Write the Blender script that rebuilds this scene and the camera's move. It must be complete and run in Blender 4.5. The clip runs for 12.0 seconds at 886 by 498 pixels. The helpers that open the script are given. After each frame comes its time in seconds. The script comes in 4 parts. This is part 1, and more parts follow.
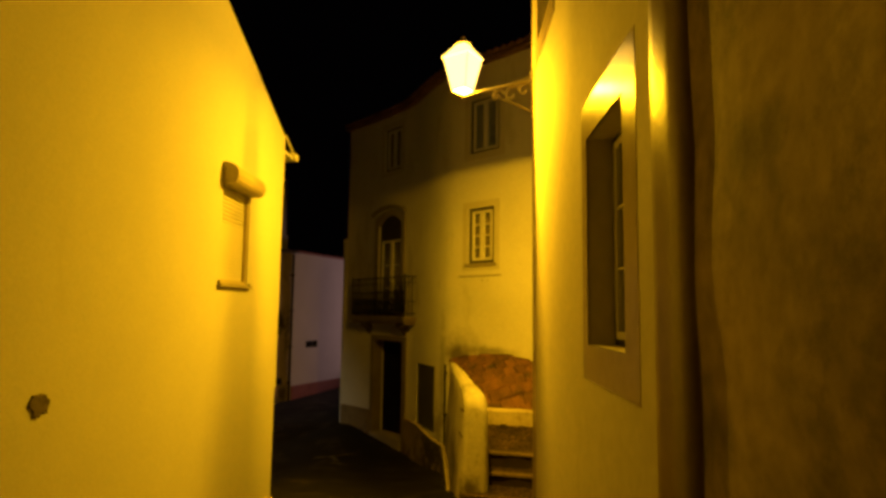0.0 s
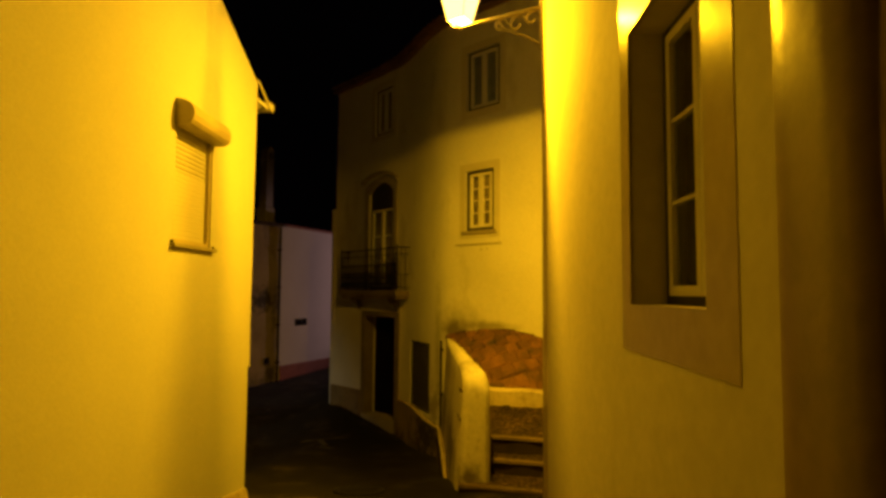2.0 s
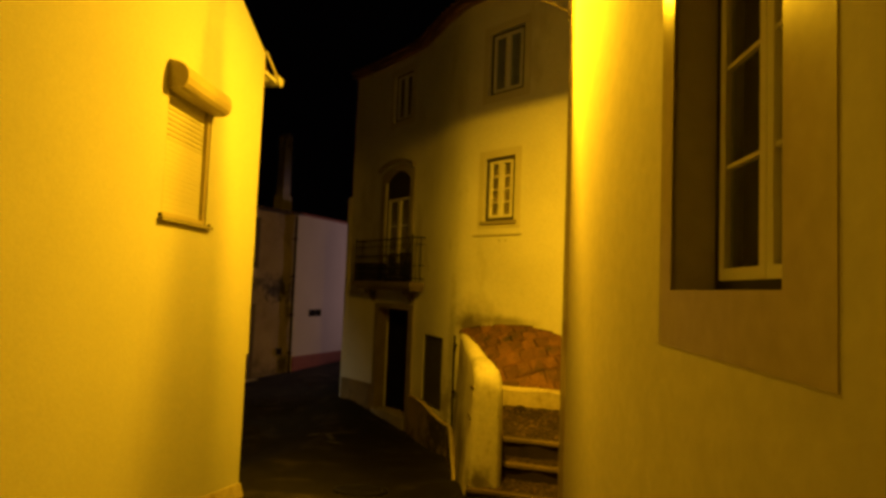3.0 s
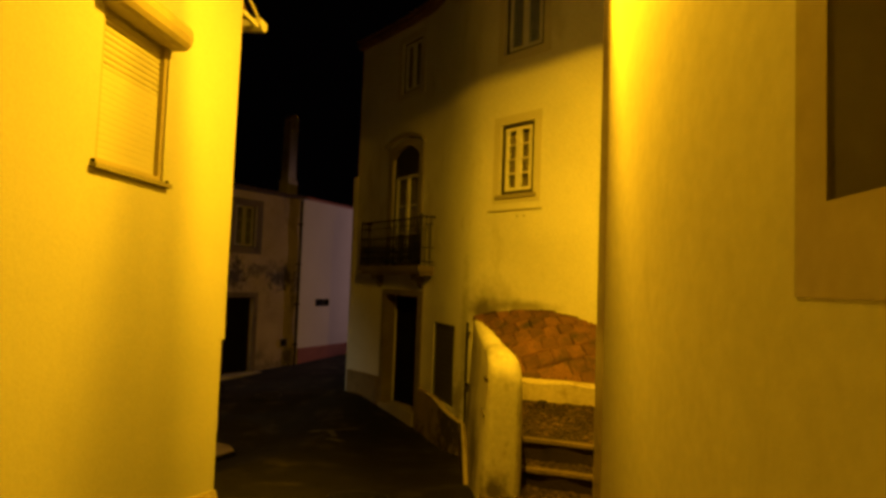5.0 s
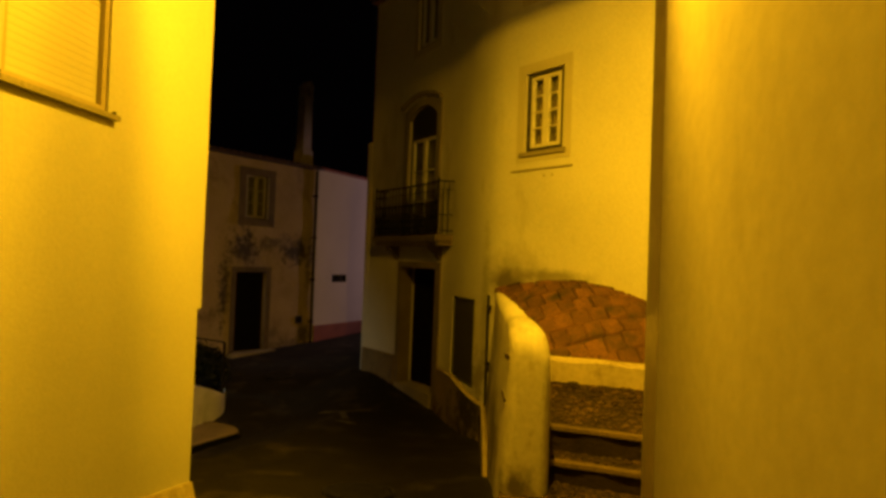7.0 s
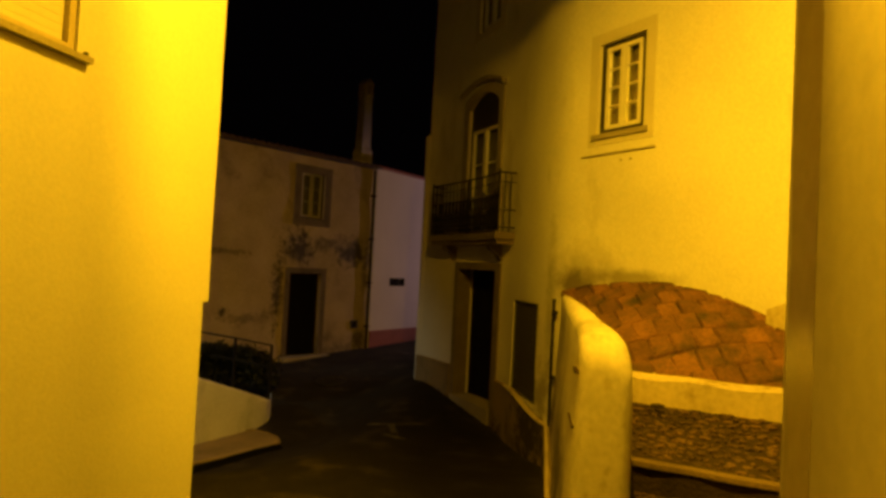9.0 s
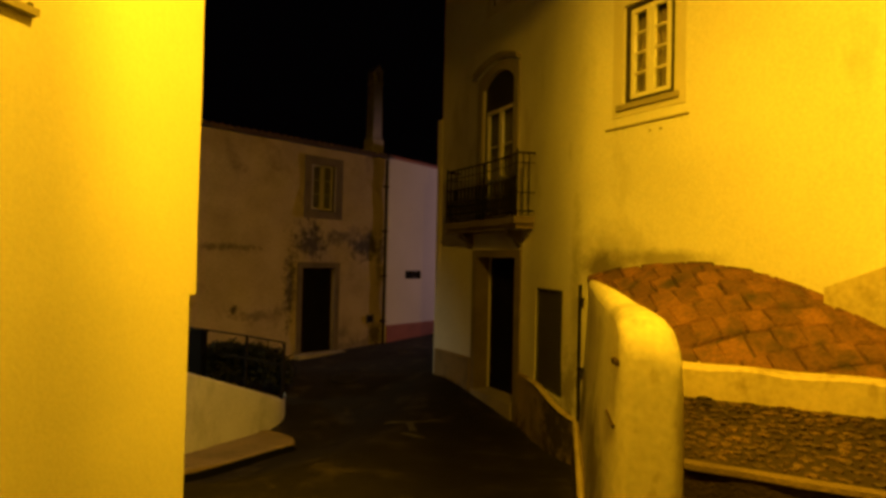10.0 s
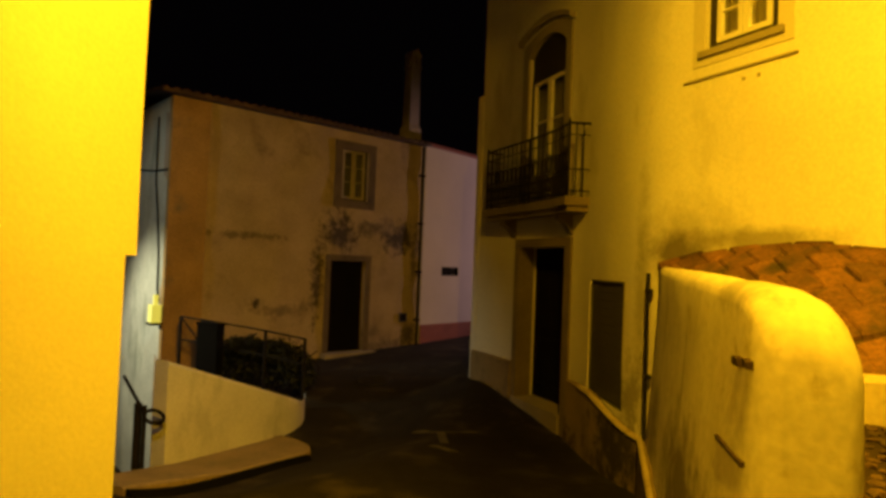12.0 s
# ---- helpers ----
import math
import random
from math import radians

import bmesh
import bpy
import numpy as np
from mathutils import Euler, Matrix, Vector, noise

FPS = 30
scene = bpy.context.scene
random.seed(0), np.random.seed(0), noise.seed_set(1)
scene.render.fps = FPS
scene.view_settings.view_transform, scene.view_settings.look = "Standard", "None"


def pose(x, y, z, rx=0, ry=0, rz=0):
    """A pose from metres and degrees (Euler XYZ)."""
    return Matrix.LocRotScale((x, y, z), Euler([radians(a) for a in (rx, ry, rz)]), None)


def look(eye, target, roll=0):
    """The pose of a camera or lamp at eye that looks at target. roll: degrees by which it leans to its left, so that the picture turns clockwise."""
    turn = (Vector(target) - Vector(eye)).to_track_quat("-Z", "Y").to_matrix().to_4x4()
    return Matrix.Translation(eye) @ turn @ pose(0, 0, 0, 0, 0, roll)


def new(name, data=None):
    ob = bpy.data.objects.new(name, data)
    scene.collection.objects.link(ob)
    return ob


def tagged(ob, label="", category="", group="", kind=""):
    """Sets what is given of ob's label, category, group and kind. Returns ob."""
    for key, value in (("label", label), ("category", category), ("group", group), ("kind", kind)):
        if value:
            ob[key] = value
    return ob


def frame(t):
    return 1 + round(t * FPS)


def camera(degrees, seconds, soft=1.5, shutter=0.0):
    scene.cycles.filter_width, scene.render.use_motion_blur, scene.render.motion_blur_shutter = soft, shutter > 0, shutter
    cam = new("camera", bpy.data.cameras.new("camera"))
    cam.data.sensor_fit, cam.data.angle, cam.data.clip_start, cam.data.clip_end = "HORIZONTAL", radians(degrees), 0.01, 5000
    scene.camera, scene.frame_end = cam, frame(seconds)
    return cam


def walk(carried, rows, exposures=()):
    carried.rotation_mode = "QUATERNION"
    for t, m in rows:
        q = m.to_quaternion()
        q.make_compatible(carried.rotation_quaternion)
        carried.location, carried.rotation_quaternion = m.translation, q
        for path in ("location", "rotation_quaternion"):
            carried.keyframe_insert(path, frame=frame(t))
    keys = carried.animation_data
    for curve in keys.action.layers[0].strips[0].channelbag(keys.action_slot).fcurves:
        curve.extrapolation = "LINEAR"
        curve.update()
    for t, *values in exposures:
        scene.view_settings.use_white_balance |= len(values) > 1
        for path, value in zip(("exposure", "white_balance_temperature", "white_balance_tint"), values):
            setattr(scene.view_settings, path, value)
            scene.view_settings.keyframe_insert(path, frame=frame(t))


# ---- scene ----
cam = camera(71.1, 12.0, soft=3.3)
METRES, EYE, TILT, LEAN, TURN = 7.2, 1.55, 0.0, 0.0, 2.7
ROWS = [
    (0.0, 0.0, 0.0, 0.0, -0.08, 5.8, -0.76),
    (0.5, 0.0036, 0.0391, 0.0002, 1.28, 7.11, -2.49),
    (1.0, -0.0011, 0.0828, -0.0107, 0.96, 5.96, -2.47),
    (1.5, -0.0057, 0.1232, -0.0167, -0.58, 4.5, 0.02),
    (2.0, -0.0002, 0.1603, -0.0232, -0.52, 4.01, -0.44),
    (2.5, 0.0089, 0.2, -0.0301, 0.26, 3.75, -1.59),
    (4.5, 0.0219, 0.3666, -0.0578, 3.51, 3.78, -1.92),
    (5.0, 0.0219, 0.4091, -0.0663, 2.79, 3.16, -2.11),
    (5.5, 0.0212, 0.4441, -0.0711, 1.28, 2.71, -1.2),
    (6.0, 0.0233, 0.4814, -0.0795, 2.07, 1.33, -0.13),
    (6.5, 0.0324, 0.5201, -0.0855, 3.88, 1.32, -1.55),
    (7.0, 0.0322, 0.5605, -0.0931, 5.18, 1.32, -2.11),
    (9.0, 0.0329, 0.7166, -0.1147, 11.29, 1.92, -2.97),
    (9.5, 0.0246, 0.7562, -0.1198, 11.44, 2.81, -1.17),
    (10.0, 0.019, 0.7974, -0.1266, 12.9, 1.29, -1.31),
    (10.5, 0.0119, 0.8371, -0.134, 16.74, 0.97, -2.09),
    (11.0, 0.0019, 0.8861, -0.1459, 15.31, 1.62, -2.13),
    (11.5, -0.0113, 0.9292, -0.151, 14.79, 1.37, -1.49),
    (12.0, -0.0178, 0.9761, -0.162, 16.59, 1.64, -2.26),
]
walk(cam, [(t, pose(0, 0, EYE, TILT, LEAN, TURN) @ pose(METRES * x, METRES * y, METRES * z, 90 + pitch, roll, yaw)) for t, x, y, z, yaw, pitch, roll in ROWS],
     exposures=[(0.0, -0.50), (2.5, -0.60), (5.0, -0.49), (7.0, -0.46), (9.0, -0.16), (10.0, -0.09), (11.0, 0.12), (12.0, 0.31)])

# ---- world and lights ----
world = bpy.data.worlds.new("night_sky")
scene.world = world
world.use_nodes = True
bg = world.node_tree.nodes["Background"]
bg.inputs["Color"].default_value = (0.62, 0.42, 0.50, 1)
bg.inputs["Strength"].default_value = 0.0009

LANTERN = (-0.15, 8.35, 4.55)      # foot of the street lantern
SODIUM = (1.0, 0.495, 0.007)
COOL = (1.0, 0.57, 0.50)


def lamp(name, where, watts, colour, radius):
    data = bpy.data.lights.new(name, "POINT")
    data.energy, data.color, data.shadow_soft_size = watts, colour, radius
    ob = new(name, data)
    ob.matrix_world = Matrix.Translation(where)
    return ob


ARC = Vector((LANTERN[0], LANTERN[1], LANTERN[2] + 0.10))      # the lit ring of the lantern's burner
for k in range(5):
    lamp("sodium_bulb", ARC + Vector((0.010 * math.cos(1.2566 * k), 0.010 * math.sin(1.2566 * k), 0)), 140, SODIUM, 0.003)
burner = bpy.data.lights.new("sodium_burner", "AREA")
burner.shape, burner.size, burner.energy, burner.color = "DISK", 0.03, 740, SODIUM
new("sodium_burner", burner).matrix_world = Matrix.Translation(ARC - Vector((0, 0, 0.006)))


def beam(name, where, target, watts, colour, degrees):
    """A shaded lamp that throws a cone."""
    data = bpy.data.lights.new(name, "SPOT")
    data.energy, data.color, data.shadow_soft_size, data.spot_size, data.spot_blend = watts, colour, 0.1, radians(degrees), 0.7
    ob = new(name, data)
    ob.matrix_world = look(where, target)
    return ob


beam("round_corner_lamp", (0.9, 32.2, 2.0), (-6.4, 23.6, 1.5), 1850, COOL, 46)      # shaded street lamp round the bend, behind the tall house
beam("side_stair_lamp", (-5.1, 11.2, 2.2), (-6.4, 14.3, -1.9), 65, (1.0, 0.93, 0.80), 75)      # lamps of the side stair, behind the shutter house
beam("side_lane_lamp", (-12.0, 14.7, 0.2), (-10.3, 17.1, -1.5), 420, (1.0, 0.93, 0.60), 95)      # wall lamp of the side lane
beam("side_wall_fill", (-10.6, 13.6, 2.6), (-9.95, 17.5, 1.2), 75, (0.95, 1.0, 0.84), 80)      # unseen fill lamp added to brighten the upper side wall


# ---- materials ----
ALBEDO_SCALE = 0.8      # scales every base colour down so less light bounces between walls


def mat(name, colour, rough=0.85, metal=0.0, vary=0.25, scale=6.0, fine=60.0, bump=0.25, spots=None, streak=0.0, island=0.0, emit=None, marks=(), mark_colour=(0.1, 0.08, 0.05)):
    """Surface with grain at two scales; spots: (colour, amount, scale) of stains; island: random tone of each piece."""
    m = bpy.data.materials.new(name)
    m.use_nodes = True
    nt = m.node_tree
    n, l = nt.nodes, nt.links
    bsdf = n["Principled BSDF"]
    colour = [ALBEDO_SCALE * c for c in colour]
    bsdf.inputs["Roughness"].default_value = rough
    bsdf.inputs["Metallic"].default_value = metal
    geo = n.new("ShaderNodeNewGeometry")
    big = n.new("ShaderNodeTexNoise")
    big.inputs["Scale"].default_value, big.inputs["Detail"].default_value = scale * 0.2, 5.0
    l.new(geo.outputs["Position"], big.inputs["Vector"])
    small = n.new("ShaderNodeTexNoise")
    small.inputs["Scale"].default_value, small.inputs["Detail"].default_value = fine, 4.0
    l.new(geo.outputs["Position"], small.inputs["Vector"])
    mix = n.new("ShaderNodeMath")
    mix.operation = "ADD"
    l.new(big.outputs["Fac"], mix.inputs[0])
    l.new(small.outputs["Fac"], mix.inputs[1])
    ramp = n.new("ShaderNodeMapRange")
    ramp.inputs["From Min"].default_value, ramp.inputs["From Max"].default_value = 0.7, 1.3
    ramp.inputs["To Min"].default_value, ramp.inputs["To Max"].default_value = 1 - vary, 1 + vary * 0.4
    l.new(mix.outputs[0], ramp.inputs["Value"])
    tone = n.new("ShaderNodeVectorMath")
    tone.operation = "SCALE"
    tone.inputs[0].default_value = colour
    l.new(ramp.outputs["Result"], tone.inputs["Scale"])
    out = tone.outputs["Vector"]
    if island:
        info = n.new("ShaderNodeObjectInfo")
        r2 = n.new("ShaderNodeMath")
        r2.operation = "ADD"
        l.new(info.outputs["Random"], r2.inputs[0])
        l.new(geo.outputs["Random Per Island"], r2.inputs[1])
        r3 = n.new("ShaderNodeMapRange")
        r3.inputs["From Min"].default_value, r3.inputs["From Max"].default_value = 0.0, 2.0
        r3.inputs["To Min"].default_value, r3.inputs["To Max"].default_value = 1 - island, 1 + island
        l.new(r2.outputs[0], r3.inputs["Value"])
        t2 = n.new("ShaderNodeVectorMath")
        t2.operation = "SCALE"
        l.new(out, t2.inputs[0])
        l.new(r3.outputs["Result"], t2.inputs["Scale"])
        out = t2.outputs["Vector"]
    if spots:
        sc, amount, sscale = spots
        sc = [ALBEDO_SCALE * c for c in sc]
        sp = n.new("ShaderNodeTexNoise")
        sp.inputs["Scale"].default_value, sp.inputs["Detail"].default_value, sp.inputs["Roughness"].default_value = sscale, 7.0, 0.62
        if streak:
            vm = n.new("ShaderNodeVectorMath")
            vm.operation = "MULTIPLY"
            vm.inputs[1].default_value = (1, 1, 1 - streak)
            l.new(geo.outputs["Position"], vm.inputs[0])
            l.new(vm.outputs["Vector"], sp.inputs["Vector"])
        else:
            l.new(geo.outputs["Position"], sp.inputs["Vector"])
        sr = n.new("ShaderNodeMapRange")
        sr.inputs["From Min"].default_value, sr.inputs["From Max"].default_value = 0.66 - 0.22 * amount, 0.78 - 0.1 * amount
        l.new(sp.outputs["Fac"], sr.inputs["Value"])
        mx = n.new("ShaderNodeMix")
        mx.data_type = "RGBA"
        l.new(sr.outputs["Result"], mx.inputs[0])
        l.new(out, mx.inputs[6])
        mx.inputs[7].default_value = (*sc, 1)
        out = mx.outputs[2]
    for k, (centre, radii, strength, *rest) in enumerate(marks):
        ragged = rest[0] if rest else 4.0
        sub, div, ln = [n.new("ShaderNodeVectorMath") for _ in range(3)]
        sub.operation, div.operation, ln.operation = "SUBTRACT", "DIVIDE", "LENGTH"
        l.new(geo.outputs["Position"], sub.inputs[0])
        sub.inputs[1].default_value, div.inputs[1].default_value = centre, radii
        l.new(sub.outputs["Vector"], div.inputs[0])
        l.new(div.outputs["Vector"], ln.inputs[0])
        rag = n.new("ShaderNodeTexNoise")
        rag.inputs["Scale"].default_value, rag.inputs["Detail"].default_value, rag.inputs["Roughness"].default_value = 4.5 + k * 0.37, 8.0, 0.7
        l.new(geo.outputs["Position"], rag.inputs["Vector"])
        add = n.new("ShaderNodeMath")
        add.operation = "MULTIPLY_ADD"
        l.new(rag.outputs["Fac"], add.inputs[0])
        add.inputs[1].default_value = -ragged
        l.new(ln.outputs["Value"], add.inputs[2])
        fac = n.new("ShaderNodeMapRange")
        fac.inputs["From Min"].default_value, fac.inputs["From Max"].default_value = 1 - ragged / 2, 0.3 - ragged / 2
        fac.inputs["To Min"].default_value, fac.inputs["To Max"].default_value = 0.0, strength
        l.new(add.outputs[0], fac.inputs["Value"])
        mk = n.new("ShaderNodeMix")
        mk.data_type = "RGBA"
        l.new(fac.outputs["Result"], mk.inputs[0])
        l.new(out, mk.inputs[6])
        mk.inputs[7].default_value = (*mark_colour, 1)
        out = mk.outputs[2]
    l.new(out, bsdf.inputs["Base Color"])
    if bump:
        bm_ = n.new("ShaderNodeBump")
        bm_.inputs["Strength"].default_value, bm_.inputs["Distance"].default_value = bump, 0.02
        l.new(mix.outputs[0], bm_.inputs["Height"])
        l.new(bm_.outputs["Normal"], bsdf.inputs["Normal"])
    if emit:
        bsdf.inputs["Emission Color"].default_value = (*emit[0], 1)
        bsdf.inputs["Emission Strength"].default_value = emit[1]
    return m


WHITE = mat("limewash_smooth", (0.69, 0.67, 0.63), vary=0.10, scale=3, fine=45, bump=0.12, spots=((0.60, 0.57, 0.50), 0.25, 0.9), streak=0.8)
WHITE_R = mat("limewash_trowelled", (0.67, 0.62, 0.535), rough=0.85, vary=0.12, scale=4, fine=11, bump=0.10, spots=((0.50, 0.46, 0.38), 0.18, 1.1), streak=0.75)
WHITE_W = mat("limewash_aged", (0.80, 0.78, 0.73), vary=0.15, scale=4, fine=30, bump=0.2, spots=((0.45, 0.42, 0.36), 0.35, 0.8), streak=0.6,
              marks=(((-0.30, 13.74, 0.62), (0.50, 0.55, 0.26), 0.88, 1.6), ((0.35, 13.12, 0.74), (0.85, 0.85, 0.14), 0.65, 1.6), ((-0.2, 13.6, 0.75), (0.85, 0.85, 0.50), 0.40, 1.3), ((-0.62, 14.2, 0.3), (0.14, 0.2, 1.6), 0.45, 1.6), ((-0.75, 14.3, -1.0), (0.3, 0.35, 0.5), 0.6)))
ROUGH = mat("old_rough_render", (0.42, 0.325, 0.225), vary=0.45, scale=7, fine=9, bump=0.16, spots=((0.14, 0.11, 0.085), 0.62, 2.3), streak=0.35, mark_colour=(0.05, 0.04, 0.032),
            marks=(((1.0, 2.15, 2.15), (0.3, 0.22, 0.16), 0.7, 3.0), ((1.0, 1.7, 2.75), (0.3, 0.10, 0.16), 0.8, 3.0), ((1.0, 1.3, 1.5), (0.3, 0.5, 0.9), 0.5, 3.5), ((1.0, 2.3, 3.0), (0.3, 0.5, 0.5), 0.5, 3.5)))
OCHRE = mat("ochre_plinth_paint", (0.29, 0.215, 0.11), mark_colour=(0.018, 0.014, 0.010), vary=0.35, scale=8, fine=40, spots=((0.13, 0.10, 0.065), 0.55, 2.5), streak=0.5,
            marks=(((-0.80, 14.6, -1.75), (0.7, 1.0, 0.9), 0.95), ((-1.7, 16.2, -2.0), (0.5, 0.6, 0.35), 0.85), ((-2.8, 17.5, -2.0), (0.9, 0.9, 0.3), 0.8), ((-0.5, 12.4, -1.9), (0.3, 0.8, 0.4), 0.8)))
BAND = mat("ochre_gloss_band", (0.55, 0.46, 0.325), rough=0.23, vary=0.15, scale=6, fine=10, bump=0.05)
PILASTER = mat("brown_gloss_paint", (0.27, 0.19, 0.105), rough=0.33, vary=0.25, scale=6, fine=11, bump=0.10)
BANDW = mat("pale_window_band", (0.66, 0.62, 0.54), vary=0.15, scale=6, fine=50, bump=0.2)
STONE = mat("limestone_surround", (0.36, 0.32, 0.25), vary=0.3, scale=10, fine=55, bump=0.4)
OLDSTONE = mat("stained_stone_surround", (0.16, 0.125, 0.09), vary=0.4, scale=10, fine=45, bump=0.4, spots=((0.07, 0.055, 0.04), 0.6, 2.4))
DARKSTONE = mat("dark_stone", (0.23, 0.185, 0.13), vary=0.4, scale=10, fine=45, bump=0.4)
FADED = mat("peeling_limewash", (0.46, 0.375, 0.29), vary=0.3, scale=7, fine=30, bump=0.5, spots=((0.20, 0.16, 0.13), 0.42, 1.1), streak=0.1,
            mark_colour=(0.035, 0.028, 0.022),
            marks=(((-7.85, 20.45, 1.15), (0.42, 0.62, 0.52), 0.95), ((-6.95, 22.1, 1.05), (0.5, 0.85, 0.45), 0.95), ((-7.4, 21.2, 1.25), (0.4, 0.6, 0.22), 0.7), ((-8.15, 19.95, 0.0), (0.14, 0.24, 1.2), 0.9), ((-6.8, 22.4, -1.45), (0.3, 0.35, 0.40), 0.8), ((-6.72, 22.5, 0.5), (0.1, 0.16, 0.9), 0.6), ((-9.0, 18.4, 0.9), (0.8, 1.2, 0.10), 0.6), ((-8.6, 19.1, -0.75), (0.7, 1.0, 0.14), 0.45), ((-8.86, 18.6, -0.58), (0.14, 0.2, 0.15), 0.95), ((-7.3, 21.3, -1.7), (1.2, 1.8, 0.18), 0.5)))
QUOIN = mat("ochre_corner_paint", (0.43, 0.275, 0.10), vary=0.35, scale=8, fine=30, bump=0.4, spots=((0.2, 0.16, 0.1), 0.5, 2))
GREY = mat("greenish_grey_render", (0.60, 0.62, 0.56), vary=0.3, scale=8, fine=30, spots=((0.2, 0.24, 0.18), 0.6, 1.6), streak=0.6)
PINK = mat("clean_white_wash", (0.76, 0.73, 0.74), vary=0.12, scale=4, fine=40, bump=0.15)
# darker copy of the roof tile: the far roof's gloom is in its colour
ROOFD = mat("unlit_roof_tile", (0.10, 0.062, 0.045), vary=0.4, scale=14, fine=50, bump=0.4, island=0.3)
RAMPW = mat("grey_ramp_wash", (0.62, 0.63, 0.62), vary=0.2, scale=6, fine=30, bump=0.2, spots=((0.38, 0.38, 0.36), 0.4, 1.5), streak=0.5)
REDP = mat("oxide_red_plinth", (0.34, 0.10, 0.08), vary=0.3, scale=8, fine=40)
PARAPET = mat("weathered_limewash", (0.86, 0.81, 0.69), vary=0.22, scale=16, fine=20, bump=0.16, spots=((0.40, 0.33, 0.20), 0.34, 5.5), streak=0.15,
              marks=(((-0.5, 13.2, -1.0), (0.3, 0.5, 0.6), 0.7, 2.2), ((-0.3, 11.2, -1.05), (0.3, 1.5, 0.62), 0.85, 2.4), ((-0.32, 11.55, -0.35), (0.3, 0.05, 0.55), 0.5, 1.5), ((-0.42, 12.9, 0.0), (0.3, 0.10, 0.6), 0.3, 1.5), ((-0.1, 10.2, 0.33), (0.25, 0.5, 0.10), 0.45, 3.5), ((0.0, 9.6, -1.08), (0.22, 0.4, 0.20), 0.9, 2.2)))
# dark colour that stands for the shade inside the plaster hole
HOLE_DARK = mat("hole_shade", (0.16, 0.13, 0.08), vary=0.5, scale=10, fine=30, bump=0.3)
WOODW = mat("white_painted_joinery", (0.78, 0.76, 0.72), rough=0.5, vary=0.08, scale=10, fine=80, bump=0.05)
DARKW = mat("dark_green_joinery", (0.035, 0.03, 0.022), rough=0.55, vary=0.3, scale=12, fine=70, bump=0.15)
# near-black: the shade of a deep doorway is put into this colour
DOORW = mat("shade_black_door", (0.008, 0.006, 0.005), rough=0.9, vary=0.4, scale=14, fine=60, bump=0.3)
IRON = mat("wrought_iron", (0.014, 0.012, 0.011), rough=0.85, metal=0.0, vary=0.3, scale=20, fine=90, bump=0.3)
RUST = mat("rusted_strap", (0.075, 0.045, 0.022), rough=0.9, vary=0.5, scale=20, fine=80, bump=0.4)
IRONL = mat("painted_lamp_iron", (0.34, 0.31, 0.25), rough=0.5, metal=0.3, vary=0.2, scale=20, fine=90, bump=0.2)
SHUT = mat("ivory_shutter_plastic", (0.70, 0.66, 0.56), rough=0.45, vary=0.06, scale=6, fine=60, bump=0.04)
SHUTBOX = mat("beige_shutter_box", (0.52, 0.44, 0.30), rough=0.5, vary=0.12, scale=8, fine=50, bump=0.08)
GRILLE = mat("grey_slatted_metal", (0.070, 0.068, 0.062), rough=0.55, metal=0.2, vary=0.2, scale=14, fine=60, bump=0.1)
TILE = mat("fired_clay", (0.16, 0.074, 0.034), rough=0.9, vary=0.6, scale=22, fine=34, bump=0.8, spots=((0.045, 0.031, 0.020), 0.72, 3.6), island=0.7)
MORTAR = mat("brick_bedding", (0.055, 0.036, 0.022), vary=0.4, scale=20, fine=60, bump=0.6)
ROOFT = mat("roof_clay_tile", (0.26, 0.14, 0.08), vary=0.4, scale=14, fine=50, bump=0.4, island=0.3)
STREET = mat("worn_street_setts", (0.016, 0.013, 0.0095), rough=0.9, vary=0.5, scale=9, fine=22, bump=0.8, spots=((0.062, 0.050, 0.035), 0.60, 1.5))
STEPS = mat("step_stone", (0.040, 0.027, 0.016), vary=0.4, scale=16, fine=40, bump=0.6, spots=((0.055, 0.037, 0.022), 0.5, 5))
COBBLE = mat("pebble_cobbles", (0.075, 0.045, 0.022), rough=0.55, vary=0.7, scale=16, fine=60, bump=0.5, spots=((0.022, 0.015, 0.009), 0.8, 2.6), island=1.0)
KERB = mat("kerb_render", (0.56, 0.48, 0.33), vary=0.25, scale=12, fine=22, bump=0.22, spots=((0.22, 0.16, 0.09), 0.42, 4), streak=0.5)
PAD = mat("worn_pavement_render", (0.29, 0.22, 0.13), vary=0.35, scale=10, fine=30, bump=0.5, spots=((0.12, 0.1, 0.07), 0.4, 3))
GREYW = mat("grey_chimney_wash", (0.46, 0.42, 0.41), vary=0.3, scale=12, fine=40)
NOSE = mat("worn_stone_nosing", (0.17, 0.118, 0.062), vary=0.4, scale=14, fine=40, bump=0.5, spots=((0.1, 0.08, 0.05), 0.5, 4))
CASTI = mat("cast_iron_lid", (0.035, 0.033, 0.03), rough=0.5, metal=0.5, vary=0.3, scale=20, fine=80, bump=0.4)
PLASTIC = mat("black_plastic", (0.004, 0.004, 0.004), rough=0.95, vary=0.2, scale=10, fine=70, bump=0.05)
LEAF = mat("dark_shrub_leaf", (0.028, 0.034, 0.016), rough=0.6, vary=0.4, scale=14, fine=60, bump=0.1, island=0.5)
CURTAIN = mat("net_curtain", (0.12, 0.095, 0.065), vary=0.4, scale=30, fine=60, bump=0.3)
LACE = mat("pale_net_curtain", (0.30, 0.27, 0.22), vary=0.4, scale=30, fine=60, bump=0.3)
# near-black stand-in for the darkness of unlit rooms
ROOM = mat("unlit_room_black", (0.05, 0.045, 0.04), vary=0.2)
